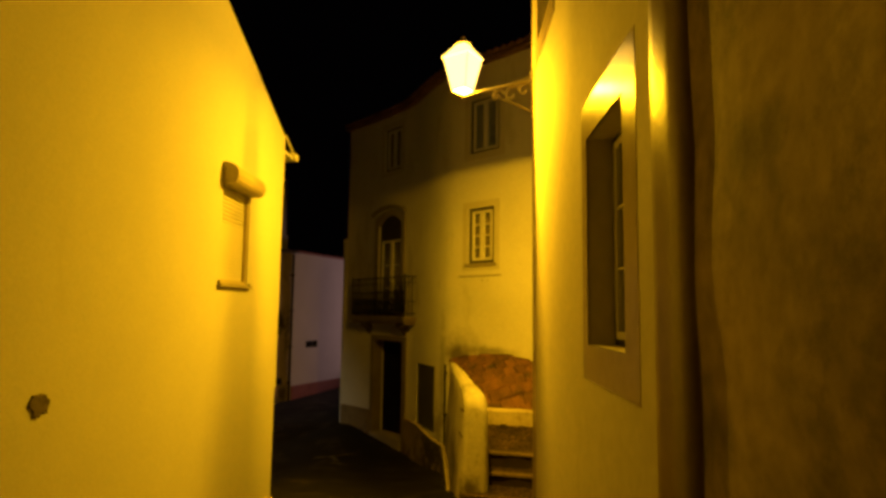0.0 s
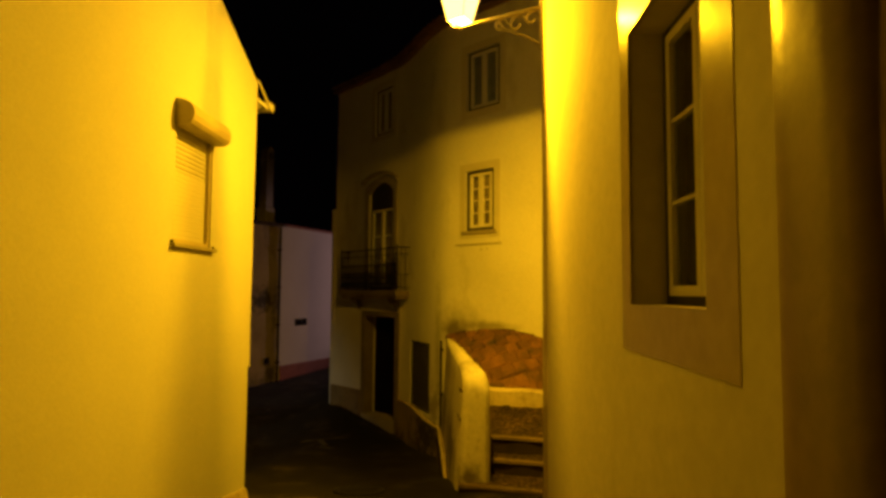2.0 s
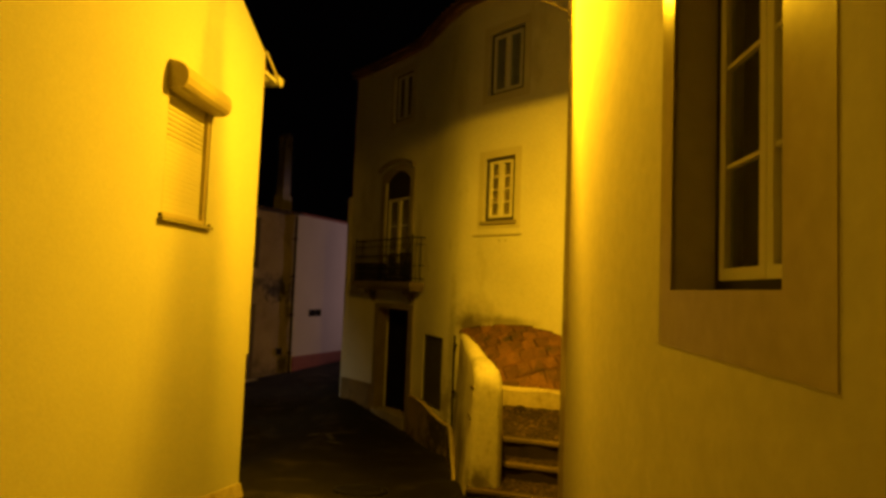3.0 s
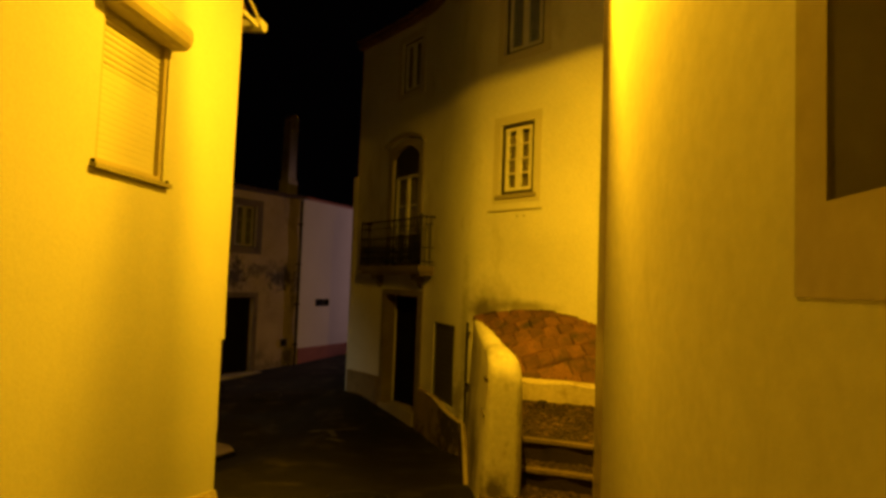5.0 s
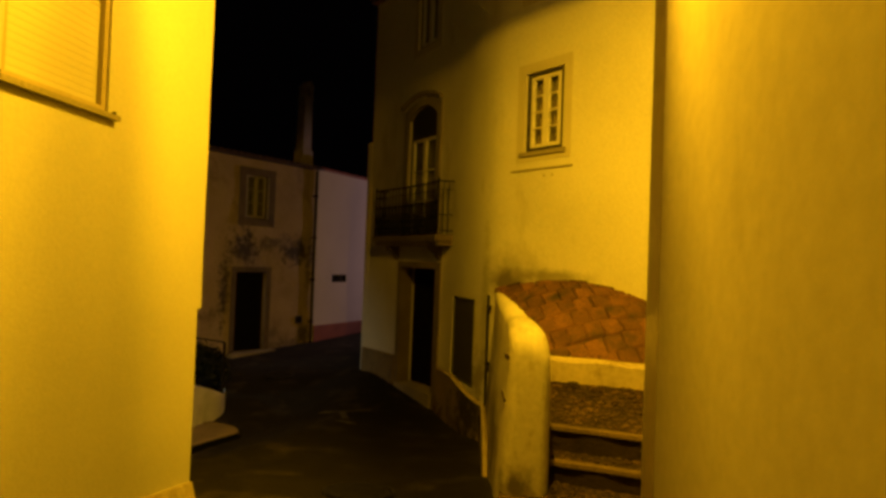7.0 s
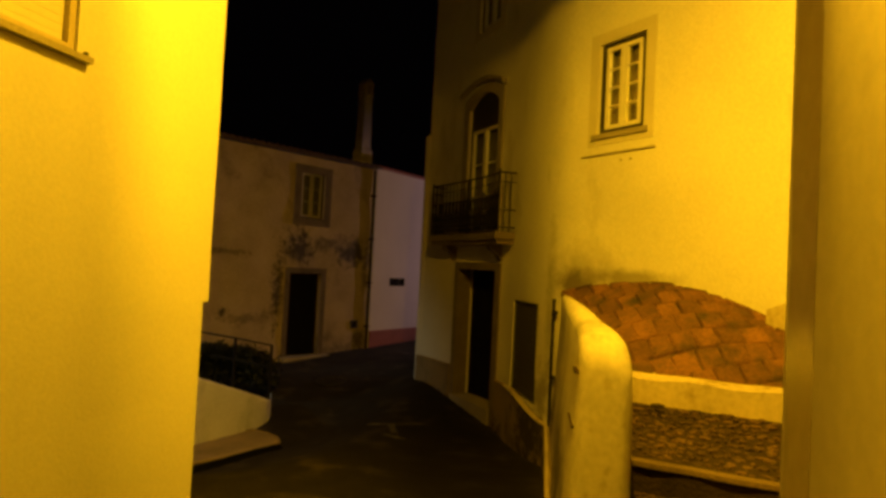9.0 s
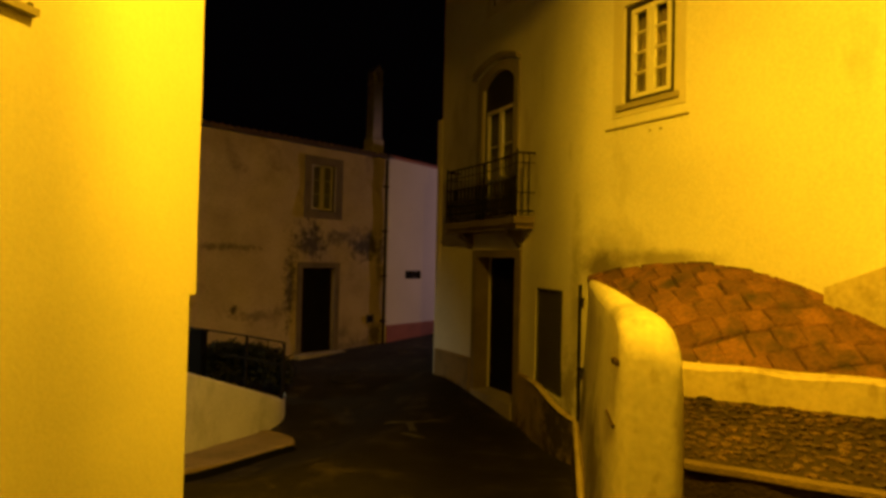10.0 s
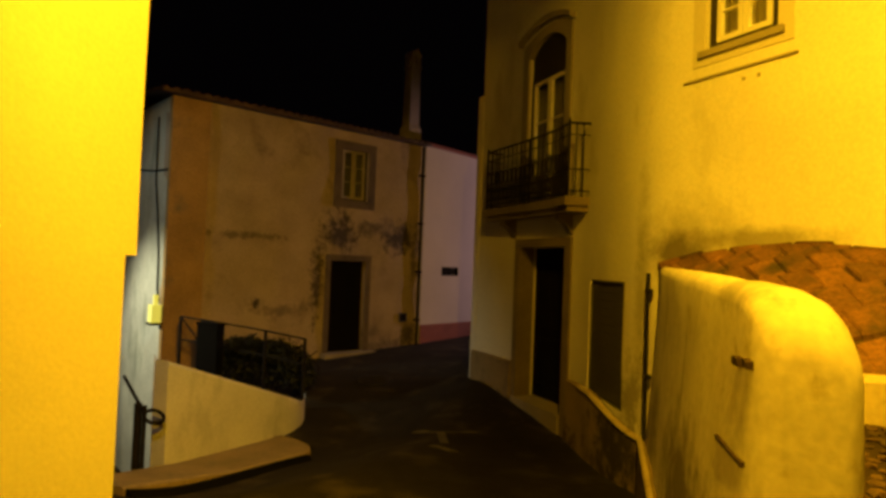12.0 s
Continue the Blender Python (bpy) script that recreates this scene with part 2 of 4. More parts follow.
LAMPGLASS = mat("lit_lamp_glass", (0.8, 0.7, 0.4), rough=0.3, vary=0.02, bump=0.0, emit=((1.0, 0.62, 0.12), 8.0))
LAMPWALL = mat("lit_small_lantern", (0.7, 0.7, 0.3), rough=0.4, vary=0.02, bump=0.0, emit=((0.80, 0.75, 0.10), 0.5))
PAINTM = mat("worn_road_marking", (0.10, 0.088, 0.06), vary=0.5, scale=20, fine=30, bump=0.4, spots=((0.028, 0.024, 0.019), 0.8, 7.0))

for m_, level in ((PLASTIC, 0.08), (DOORW, 0.1), (IRON, 0.12), (STREET, 0.22), (STEPS, 0.2), (LEAF, 0.15), (HOLE_DARK, 0.1), (DARKW, 0.2), (COBBLE, 0.3)):
    m_.node_tree.nodes["Principled BSDF"].inputs["Specular IOR Level"].default_value = level      # weak specular, so these dark surfaces render darker

GLASS = bpy.data.materials.new("window_glass")
GLASS.use_nodes = True
_g = GLASS.node_tree.nodes["Principled BSDF"]
_g.inputs["Base Color"].default_value = (0.9, 0.95, 0.93, 1)
_g.inputs["Roughness"].default_value, _g.inputs["Transmission Weight"].default_value, _g.inputs["IOR"].default_value = 0.03, 1.0, 1.45


# ---- builders ----
def mesh_of(bm, name):
    bmesh.ops.recalc_face_normals(bm, faces=bm.faces)
    me = bpy.data.meshes.new(name)
    bm.to_mesh(me)
    bm.free()
    return me


def part(name, bm, material, parent=None, label="", smooth=False):
    """Links a bmesh as one mesh object under a thing or a part."""
    me = mesh_of(bm, name)
    me.materials.append(material)
    if smooth:
        for p in me.polygons:
            p.use_smooth = True
    ob = new(name, me)
    ob.parent = parent
    if label:
        ob["label"] = label
    return ob


def thing(name, label, category, group="", kind=""):
    return tagged(new(name), label, category, group, kind)


def solid(bm, pts_front, pts_back):
    """A prism between two matching loops of points."""
    a = [bm.verts.new(p) for p in pts_front]
    b = [bm.verts.new(p) for p in pts_back]
    bm.faces.new(a)
    bm.faces.new(b[::-1])
    for i in range(len(a)):
        j = (i + 1) % len(a)
        bm.faces.new((a[i], b[i], b[j], a[j]))


def block(bm, lo, hi, bevel=0.0):
    m = Matrix.Translation([(a + b) / 2 for a, b in zip(lo, hi)]) @ Matrix.Diagonal([abs(b - a) for a, b in zip(lo, hi)] + [1])
    g = bmesh.ops.create_cube(bm, size=1, matrix=m)
    if bevel:
        edges = {e for v in g["verts"] for e in v.link_edges}
        bmesh.ops.bevel(bm, geom=list(edges), offset=bevel, segments=2, affect="EDGES")


def rod(bm, a, b, r, n=8, r2=None):
    a, b = Vector(a), Vector(b)
    m = Matrix.Translation((a + b) / 2) @ (b - a).to_track_quat("Z", "Y").to_matrix().to_4x4()
    bmesh.ops.create_cone(bm, cap_ends=True, segments=n, radius1=r, radius2=r if r2 is None else r2, depth=(b - a).length, matrix=m)


def sweep(bm, loops, close=True):
    """One skin through matching loops of points."""
    vs = [[bm.verts.new(p) for p in loop] for loop in loops]
    n = len(vs[0])
    for a, b in zip(vs, vs[1:]):
        for k in range(n):
            bm.faces.new((a[k], a[(k + 1) % n], b[(k + 1) % n], b[k]))
    if close:
        bm.faces.new(vs[0])
        bm.faces.new(vs[-1][::-1])


def tube(bm, pts, r, n=6):
    """A bent rod of one skin."""
    pts = [Vector(p) for p in pts]
    loops, side = [], None
    for i, p in enumerate(pts):
        d = (pts[min(i + 1, len(pts) - 1)] - pts[max(i - 1, 0)]).normalized()
        if side is None:
            side = d.orthogonal().normalized()
        side = (side - d * side.dot(d)).normalized()
        up = d.cross(side)
        loops.append([p + (side * math.cos(2 * math.pi * k / n) + up * math.sin(2 * math.pi * k / n)) * r for k in range(n)])
    sweep(bm, loops)


class Straight:
    """A plumb wall face: s along it, z up, d outwards."""

    def __init__(self, origin, along, outward):
        self.o, self.a, self.n = Vector((*origin, 0)), Vector((*along, 0)).normalized(), Vector((*outward, 0)).normalized()

    def __call__(self, s, z, d=0.0):
        return self.o + self.a * s + self.n * d + Vector((0, 0, z))


class Curved:
    """A plumb wall face along a smooth line through plan points."""

    def __init__(self, plan, left=True, n=12):
        p = [Vector(q) for q in plan]
        p = [2 * p[0] - p[1]] + p + [2 * p[-1] - p[-2]]
        self.c = []
        for i in range(1, len(p) - 2):
            a, b, c, d = p[i - 1:i + 3]
            for k in range(n):
                t = k / n
                self.c.append(0.5 * (2 * b + (c - a) * t + (2 * a - 5 * b + 4 * c - d) * t * t + (3 * b - a - 3 * c + d) * t ** 3))
        self.c.append(p[-2])
        self.s = [0.0]
        for a, b in zip(self.c, self.c[1:]):
            self.s.append(self.s[-1] + (b - a).length)
        self.left = 1 if left else -1

    def __call__(self, s, z, d=0.0):
        i = max(0, min(len(self.c) - 2, int(np.searchsorted(self.s, s)) - 1))
        a, b = self.c[i], self.c[i + 1]
        t = (s - self.s[i]) / (self.s[i + 1] - self.s[i])
        q = a.lerp(b, t)
        e = (self.c[min(i + 2, len(self.c) - 1)] - self.c[max(i - 1, 0)]).normalized()
        q = q + Vector((-e.y, e.x)) * self.left * d
        return Vector((q.x, q.y, z))


def wall_mesh(F, s_lines, z_lines, holes, thick, top=None, d0=0.0, wobble=0.0):
    """A wall with real openings: cells between the lines, left out where a hole is. top(s): height of the upper edge."""
    ss = sorted(set([round(s, 4) for s in s_lines] + [round(h[k], 4) for h in holes for k in (0, 1)]))
    zs = sorted(set([round(z, 4) for z in z_lines] + [round(h[k], 4) for h in holes for k in (2, 3)]))
    bm = bmesh.new()
    made = {}

    def v(i, j, back):
        if (i, j, back) not in made:
            z = zs[j]
            if top and j == len(zs) - 1:
                z = top(ss[i])
            w = 0.0 if back or not wobble else wobble * noise.noise(Vector((ss[i] * 1.3, z * 1.3, 3.1)))
            made[i, j, back] = bm.verts.new(F(ss[i], z, d0 - thick if back else d0 + w))
        return made[i, j, back]

    def full(i, j):
        if not (0 <= i < len(ss) - 1 and 0 <= j < len(zs) - 1):
            return False
        sm, zm = (ss[i] + ss[i + 1]) / 2, (zs[j] + zs[j + 1]) / 2
        return not any(h[0] < sm < h[1] and h[2] < zm < h[3] for h in holes)

    for i in range(len(ss) - 1):
        for j in range(len(zs) - 1):
            if not full(i, j):
                continue
            for back in (0, 1):
                bm.faces.new([v(i, j, back), v(i + 1, j, back), v(i + 1, j + 1, back), v(i, j + 1, back)])
            for di, dj, a, b in ((-1, 0, (i, j), (i, j + 1)), (1, 0, (i + 1, j), (i + 1, j + 1)), (0, -1, (i, j), (i + 1, j)), (0, 1, (i, j + 1), (i + 1, j + 1))):
                if not full(i + di, j + dj):
                    bm.faces.new([v(*a, 0), v(*b, 0), v(*b, 1), v(*a, 1)])
    return bm


def steps_of(a, b, n):
    return [a + (b - a) * i / n for i in range(n + 1)]


def fbox(bm, F, s0, s1, z0, z1, d0, d1, n=1):
    """A box on a wall face, following its bend in n pieces."""
    sweep(bm, [[F(a, z0, d0), F(a, z0, d1), F(a, z1, d1), F(a, z1, d0)] for a in steps_of(s0, s1, n)])


def ring(bm, F, s0, s1, z0, z1, w, d0, d1, w2=None):
    """A rectangular frame of width w (sides) and w2 (top and bottom) inside the given outline."""
    w2 = w if w2 is None else w2
    o = [(s0, z0), (s1, z0), (s1, z1), (s0, z1)]
    i = [(s0 + w, z0 + w2), (s1 - w, z0 + w2), (s1 - w, z1 - w2), (s0 + w, z1 - w2)]
    v = {(k, q, d): bm.verts.new(F(*p, d)) for k, loop in enumerate((o, i)) for q, p in enumerate(loop) for d in (d0, d1)}
    for q in range(4):
        r = (q + 1) % 4
        for d in (d0, d1):
            bm.faces.new((v[0, q, d], v[0, r, d], v[1, r, d], v[1, q, d]))
        for k in (0, 1):
            bm.faces.new((v[k, q, d0], v[k, r, d0], v[k, r, d1], v[k, q, d1]))


def casement(house, F, s0, s1, z0, z1, rows, depth=0.16, leaves=2, sill=True, sill_mat=None, frame_mat=None, curtain=None, label="white casement window with small panes", bars=True, rim=0.07):
    """Two-leaf window in its opening: dark frame, white leaves with bars, panes, sill, curtain behind."""
    frame_mat = frame_mat or WOODW
    bm = bmesh.new()
    ring(bm, F, s0, s1, z0, z1, rim, -depth - 0.06, -depth)
    win = part("window", bm, DARKW, house, label)
    a0, a1, b0, b1 = s0 + rim, s1 - rim, z0 + rim * 0.7, z1 - rim * 0.7
    wid = (a1 - a0) / leaves
    for k in range(leaves):
        l0, l1 = a0 + k * wid + 0.004, a0 + (k + 1) * wid - 0.004
        bm = bmesh.new()
        ring(bm, F, l0, l1, b0, b1, 0.052, -depth - 0.035, -depth + 0.012)
        part("leaf", bm, frame_mat, win)
        if bars:
            for r in range(1, rows):
                z = b0 + 0.052 + (b1 - b0 - 0.104) * r / rows
                bm = bmesh.new()
                fbox(bm, F, l0 + 0.052, l1 - 0.052, z - 0.009, z + 0.009, -depth - 0.03, -depth + 0.004)
                part("glazing_bar", bm, frame_mat, win)
        for r in range(rows):
            za = b0 + 0.052 + (b1 - b0 - 0.104) * r / rows
            zb = b0 + 0.052 + (b1 - b0 - 0.104) * (r + 1) / rows
            bm = bmesh.new()
            fbox(bm, F, l0 + 0.053, l1 - 0.053, za + 0.012, zb - 0.012, -depth - 0.022, -depth - 0.016)
            pane = part("pane", bm, GLASS, win)
            pane.visible_shadow = False
    bm = bmesh.new()
    n = 26
    pts = [(s0 + 0.02 + (s1 - s0 - 0.04) * i / n, -depth - 0.12 - 0.02 * math.sin(i * 1.7)) for i in range(n + 1)]
    for (sa, da), (sb, db) in zip(pts, pts[1:]):
        bm.faces.new([bm.verts.new(F(sa, z0 + 0.02, da)), bm.verts.new(F(sb, z0 + 0.02, db)), bm.verts.new(F(sb, z1 - 0.02, db)), bm.verts.new(F(sa, z1 - 0.02, da))])
    bmesh.ops.remove_doubles(bm, verts=bm.verts, dist=0.0005)
    part("curtain", bm, curtain or CURTAIN, win)
    bm = bmesh.new()
    fbox(bm, F, s0 - 0.3, s1 + 0.3, z0 - 0.3, z1 + 0.3, -0.9, -0.8)
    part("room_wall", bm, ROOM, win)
    if sill:
        bm = bmesh.new()
        fbox(bm, F, s0 - 0.07, s1 + 0.07, z0 - 0.07, z0 - 0.005, -0.04, 0.045)
        part("sill", bm, sill_mat or STONE, win)
    return win


def smooth01(a, b, x):
    t = max(0.0, min(1.0, (x - a) / (b - a)))
    return t * t * (3 - 2 * t)


def profile(y):
    """Height of the street along the way: down the hill, then a dip, then up again."""
    ys = (-60, -5, 10.2, 13.0, 15.4, 16.4, 18.2, 20.5, 24.0, 90)
    zs = (8.5, 0.80, -1.48, -1.86, -2.10, -2.04, -1.62, -1.60, -1.45, 1.0)
    return float(np.interp(y, ys, zs))


def ground_z(x, y):
    z = sum(profile(y + k * 0.35) for k in (-2, -1, 0, 1, 2)) / 5
    z -= 0.40 * smooth01(-3.3, -5.2, x) * smooth01(10.0, 13.0, y) * (1 - 0.45 * smooth01(17.5, 22.5, y))
    if 10.9 < y < 16.5 or (x < -9.55 and 10.9 < y < 22):
        z += (-4.5 - z) * smooth01(-6.70, -6.95, x)
    z -= 0.10 * smooth01(-4.3, -5.4, x) * smooth01(14.9, 12.6, y) * smooth01(9.6, 10.6, y)
    z += 0.16 * smooth01(-1.2, 0.2, x) * smooth01(7.5, 9.0, y) * (1 - smooth01(10.5, 12, y))
    return z


# ---- ground ----
bm = bmesh.new()
xs = [-60, -40, -25, -18, -14] + [-12 + 0.2 * i for i in range(26)] + [-6.9, -6.8, -6.72] + [-12 + 0.2 * i for i in range(27, 81)] + [5, 7, 12, 25, 60]
ys = [-60, -30, -15, -8] + [-5 + 0.2 * i for i in range(176)] + [31, 34, 40, 55, 90]
grid = [[bm.verts.new((x, y, ground_z(x, y) + 0.012 * noise.noise(Vector((x * 1.7, y * 1.7, 0))))) for x in xs] for y in ys]
for j in range(len(ys) - 1):
    for i in range(len(xs) - 1):
        bm.faces.new((grid[j][i], grid[j][i + 1], grid[j + 1][i + 1], grid[j + 1][i]))
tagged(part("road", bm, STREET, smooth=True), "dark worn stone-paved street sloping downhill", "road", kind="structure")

# ---- house with the roller shutter ----
LX = -2.97
shutter_house = thing("shutter_house", "whitewashed gabled house lit yellow by street lantern", "house")
FL = Straight((LX, 0), (0, 1), (1, 0))
gable = lambda y: 6.75 - 0.412 * abs(y - 3.45)
bm = wall_mesh(FL, steps_of(-6, 9.47, 40), steps_of(0.38, 4.2, 8) + [5], [(7.16, 8.07, 1.86, 3.10)], 0.4, top=gable, wobble=0.012)
part("wall", bm, WHITE, shutter_house, smooth=False)
bm = wall_mesh(FL, steps_of(-6, 9.40, 40), [-2.0, -1.0, -0.3, 0.38], [], 0.4, wobble=0.012)
part("lower_wall", bm, WHITE, shutter_house)
FLN = Straight((LX, 9.47), (-1, 0), (0, 1))
bm = wall_mesh(FLN, steps_of(0.41, 6.5, 4), [-3, 0, 4.28], [], 0.4)
part("back_wall", bm, WHITE, shutter_house)
bm = bmesh.new()
for a, b in ((3.45, 10.0), (3.45, -6.2)):
    k = 1 if b > a else -1
    za, zb = gable(a), gable(a) - 0.412 * abs(b - a)
    solid(bm, [(LX - 0.10, a, za), (LX - 0.10, b, zb), (LX - 0.10, b, zb + 0.07), (LX - 0.10, a, za + 0.07)],
          [(LX - 6.5, a, za), (LX - 6.5, b, zb), (LX - 6.5, b, zb + 0.07), (LX - 6.5, a, za + 0.07)])
part("roof", bm, ROOFT, shutter_house)
bm = bmesh.new()
pr = [(0.0, 0.10), (0.02, 0.02), (0.07, -0.02), (0.14, -0.02), (0.19, 0.02), (0.21, 0.10)]
yb, zb = 9.86, 4.02
solid(bm, [(LX + 0.05, yb + p, zb + q) for p, q in pr], [(LX - 6.5, yb + p, zb + q) for p, q in pr])
part("gutter", bm, WOODW, shutter_house, "white eaves gutter")
bm = bmesh.new()
block(bm, (LX - 0.02, 9.47, 4.00), (LX + 0.02, 9.86, 4.05))
rod(bm, (LX, 9.49, 4.30), (LX, 9.93, 4.12), 0.018)
part("gutter_bracket", bm, WOODW, shutter_house)
# plinth fillet at the foot of the wall
bm = bmesh.new()
sweep(bm, [[(LX - 0.02, y, ground_z(LX, y) + 0.16), (LX + 0.03, y, ground_z(LX, y) + 0.16), (LX + 0.10, y, ground_z(LX, y) - 0.1), (LX - 0.02, y, ground_z(LX, y) - 0.1)] for y in steps_of(-5, 9.4, 40)])
part("skirting", bm, KERB, shutter_house)


def ragged(cs, cz, rs, rz, n, rough, seed):
    """An uneven outline on the wall."""
    return [(cs + rs * math.cos(q) * (1 + rough * noise.noise(Vector((2 * math.cos(q), 2 * math.sin(q), seed)))),
             cz + rz * math.sin(q) * (1 + rough * noise.noise(Vector((2 * math.cos(q), 2 * math.sin(q), seed + 5))))) for q in [2 * math.pi * k / n for k in range(n)]]


hole_edge = ragged(4.22, 0.875, 0.10, 0.085, 24, 0.75, 4.1)
# the hole is a dark patch laid on the wall, its shade painted
bm = bmesh.new()
sweep(bm, [[FL(p, q, -0.01) for p, q in hole_edge], [FL(p, q, 0.014) for p, q in hole_edge], [FL(4.22 + (p - 4.22) * 0.9, 0.875 + (q - 0.875) * 0.9, 0.016) for p, q in hole_edge]])
part("wall_hole", bm, HOLE_DARK, shutter_house, "dark broken hole in plaster")


def roller_shutter():
    sh = thing("roller_shutter", "ivory roller shutter, lower slats shut tight, beige box above", "shutter")
    s0, s1, z0, z1 = 7.16, 8.07, 1.86, 3.10
    bm = bmesh.new()
    ring(bm, FL, s0 + 0.003, s1 - 0.003, z0, z1, 0.045, -0.10, -0.02)
    part("guide_frame", bm, SHUTBOX, sh)
    n = 24
    h = (z1 - z0 - 0.05) / n
    for i in range(n):
        z = z0 + 0.045 + h * i
        bm = bmesh.new()
        gap, lip = (0.006, 0.007) if i > n * 0.55 else (0.0004, 0.0006)      # lower slats are shut tight
        prof = [(z, -0.08), (z + 0.001, -0.060 - lip), (z + h * 0.3, -0.060), (z + h * 0.8, -0.060), (z + h - gap, -0.060 - lip), (z + h - gap, -0.08)]
        solid(bm, [FL(s0 + 0.045, q, d) for q, d in prof] , [FL(s1 - 0.045, q, d) for q, d in prof])
        part("slat", bm, SHUT, sh)
    bm = bmesh.new()
    prof = [(3.04, -0.01), (3.04, 0.11), (3.055, 0.15), (3.09, 0.18), (3.15, 0.195), (3.21, 0.185), (3.26, 0.155), (3.29, 0.10), (3.305, 0.04), (3.31, -0.01)]
    solid(bm, [FL(s0 - 0.03, q, d) for q, d in prof], [FL(s1 + 0.03, q, d) for q, d in prof])
    part("shutter_box", bm, SHUTBOX, sh, "beige rounded shutter box")
    bm = bmesh.new()
    fbox(bm, FL, s0 - 0.05, s1 + 0.075, z0 - 0.042, z0 - 0.005, -0.08, 0.05)
    part("sill", bm, STONE, sh)
    for s in (s0 - 0.035, s1 + 0.05):
        bm = bmesh.new()
        fbox(bm, FL, s - 0.009, s + 0.009, z0 - 0.005, z0 + 0.022, 0.0, 0.025)
        part("shutter_stop", bm, IRON, sh)


roller_shutter()

# ---- house with the lantern ----
lantern_house = thing("lantern_house", "whitewashed house with deep window, lit by its corner lantern", "house")
RX = 0.87
FR = Straight((RX + 0.082, 0), (-0.0195, 1), (-1, -0.0195))
RW = (3.62, 4.66, 1.325, 2.87)
RU = (6.45, 7.50, 4.93, 6.35)
bm = wall_mesh(FR, steps_of(3.0, 8.15, 22), steps_of(-1.6, 8.2, 20), [RW, RU], 0.5, wobble=0.001)
part("wall", bm, WHITE_R, lantern_house)
bm = bmesh.new()
sweep(bm, [[FR(7.80, z, -0.05), FR(7.80, z, 0.002 + 0.006 * noise.noise(Vector((1, 2, z * 2)))), FR(8.10, z, 0.006 + 0.008 * noise.noise(Vector((5, 2, z * 1.7)))), FR(8.155, z, -0.04), FR(8.155, z, -0.1)] for z in steps_of(-1.6, 8.2, 40)])
part("corner_strip", bm, BAND, lantern_house, "slightly darker painted corner strip")
FRN = Straight((RX - 0.05, 8.15), (1, 0), (0, 1))
bm = wall_mesh(FRN, steps_of(0.2, 6, 4), [-1.6, 2, 8.2], [], 0.4)
part("end_wall", bm, WHITE_R, lantern_house)
bm = bmesh.new()
band = [(3.34, 1.07), (4.83, 1.07), (4.83, 3.15), (3.34, 3.15)]
hole = [(3.62, 1.325), (4.66, 1.325), (4.66, 2.87), (3.62, 2.87)]
for q in range(4):
    r = (q + 1) % 4
    solid(bm, [FR(*p, 0.003) for p in (band[q], band[r], hole[r], hole[q])], [FR(*p, -0.02) for p in (band[q], band[r], hole[r], hole[q])])
bmesh.ops.remove_doubles(bm, verts=bm.verts, dist=0.0005)
part("window_band", bm, BAND, lantern_house, "raised glossy ochre band round the window")
bm = bmesh.new()
ring(bm, FR, 6.18, 7.78, 4.67, 6.62, 0.268, -0.02, 0.014, 0.258)
part("window_band", bm, BAND, lantern_house)
bm = bmesh.new()
sweep(bm, [[FR(2.66, z, -0.1), FR(2.68, z, -0.03), FR(2.74, z, 0.0), FR(2.84, z, 0.010 + 0.004 * noise.noise(Vector((1, 2, z * 2)))), FR(2.98, z, 0.012), FR(3.06, z, 0.008), FR(3.09, z, -0.005), FR(3.09, z, -0.1)] for z in steps_of(-1.0, 8.2, 30)])
part("pilaster", bm, PILASTER, lantern_house, "brown glossy painted corner strip", smooth=True)
# curtain sheets here get the unlit-room colour to darken the panes
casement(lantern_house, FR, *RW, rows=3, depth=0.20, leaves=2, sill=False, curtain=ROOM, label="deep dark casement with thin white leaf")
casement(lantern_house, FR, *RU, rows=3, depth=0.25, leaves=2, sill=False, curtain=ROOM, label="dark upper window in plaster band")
bm = bmesh.new()
block(bm, (RX - 0.25, 2.7, 8.2), (RX + 6, 8.4, 8.32))
part("roof", bm, ROOFT, lantern_house)

rough_house = thing("rough_house", "old house wall with rough stained render beside the alley", "house")
FQ = Straight((RX + 0.13, 0), (-0.0195, 1), (-1, -0.0195))
bm = wall_mesh(FQ, steps_of(-6, 2.95, 70), steps_of(-0.8, 7.6, 60), [], 0.5, wobble=0.025)
part("wall", bm, ROUGH, rough_house)
bm = bmesh.new()
block(bm, (RX - 0.2, -6, 7.6), (RX + 6, 2.7, 7.75))
part("roof", bm, ROOFT, rough_house)

# plain wall that closes the alley behind
bm = bmesh.new()
block(bm, (-9, -6.4, -1), (7, -6.05, 7))
tagged(part("wall_south", bm, WHITE_R), "plain whitewashed wall closing the alley", "wall", kind="structure")


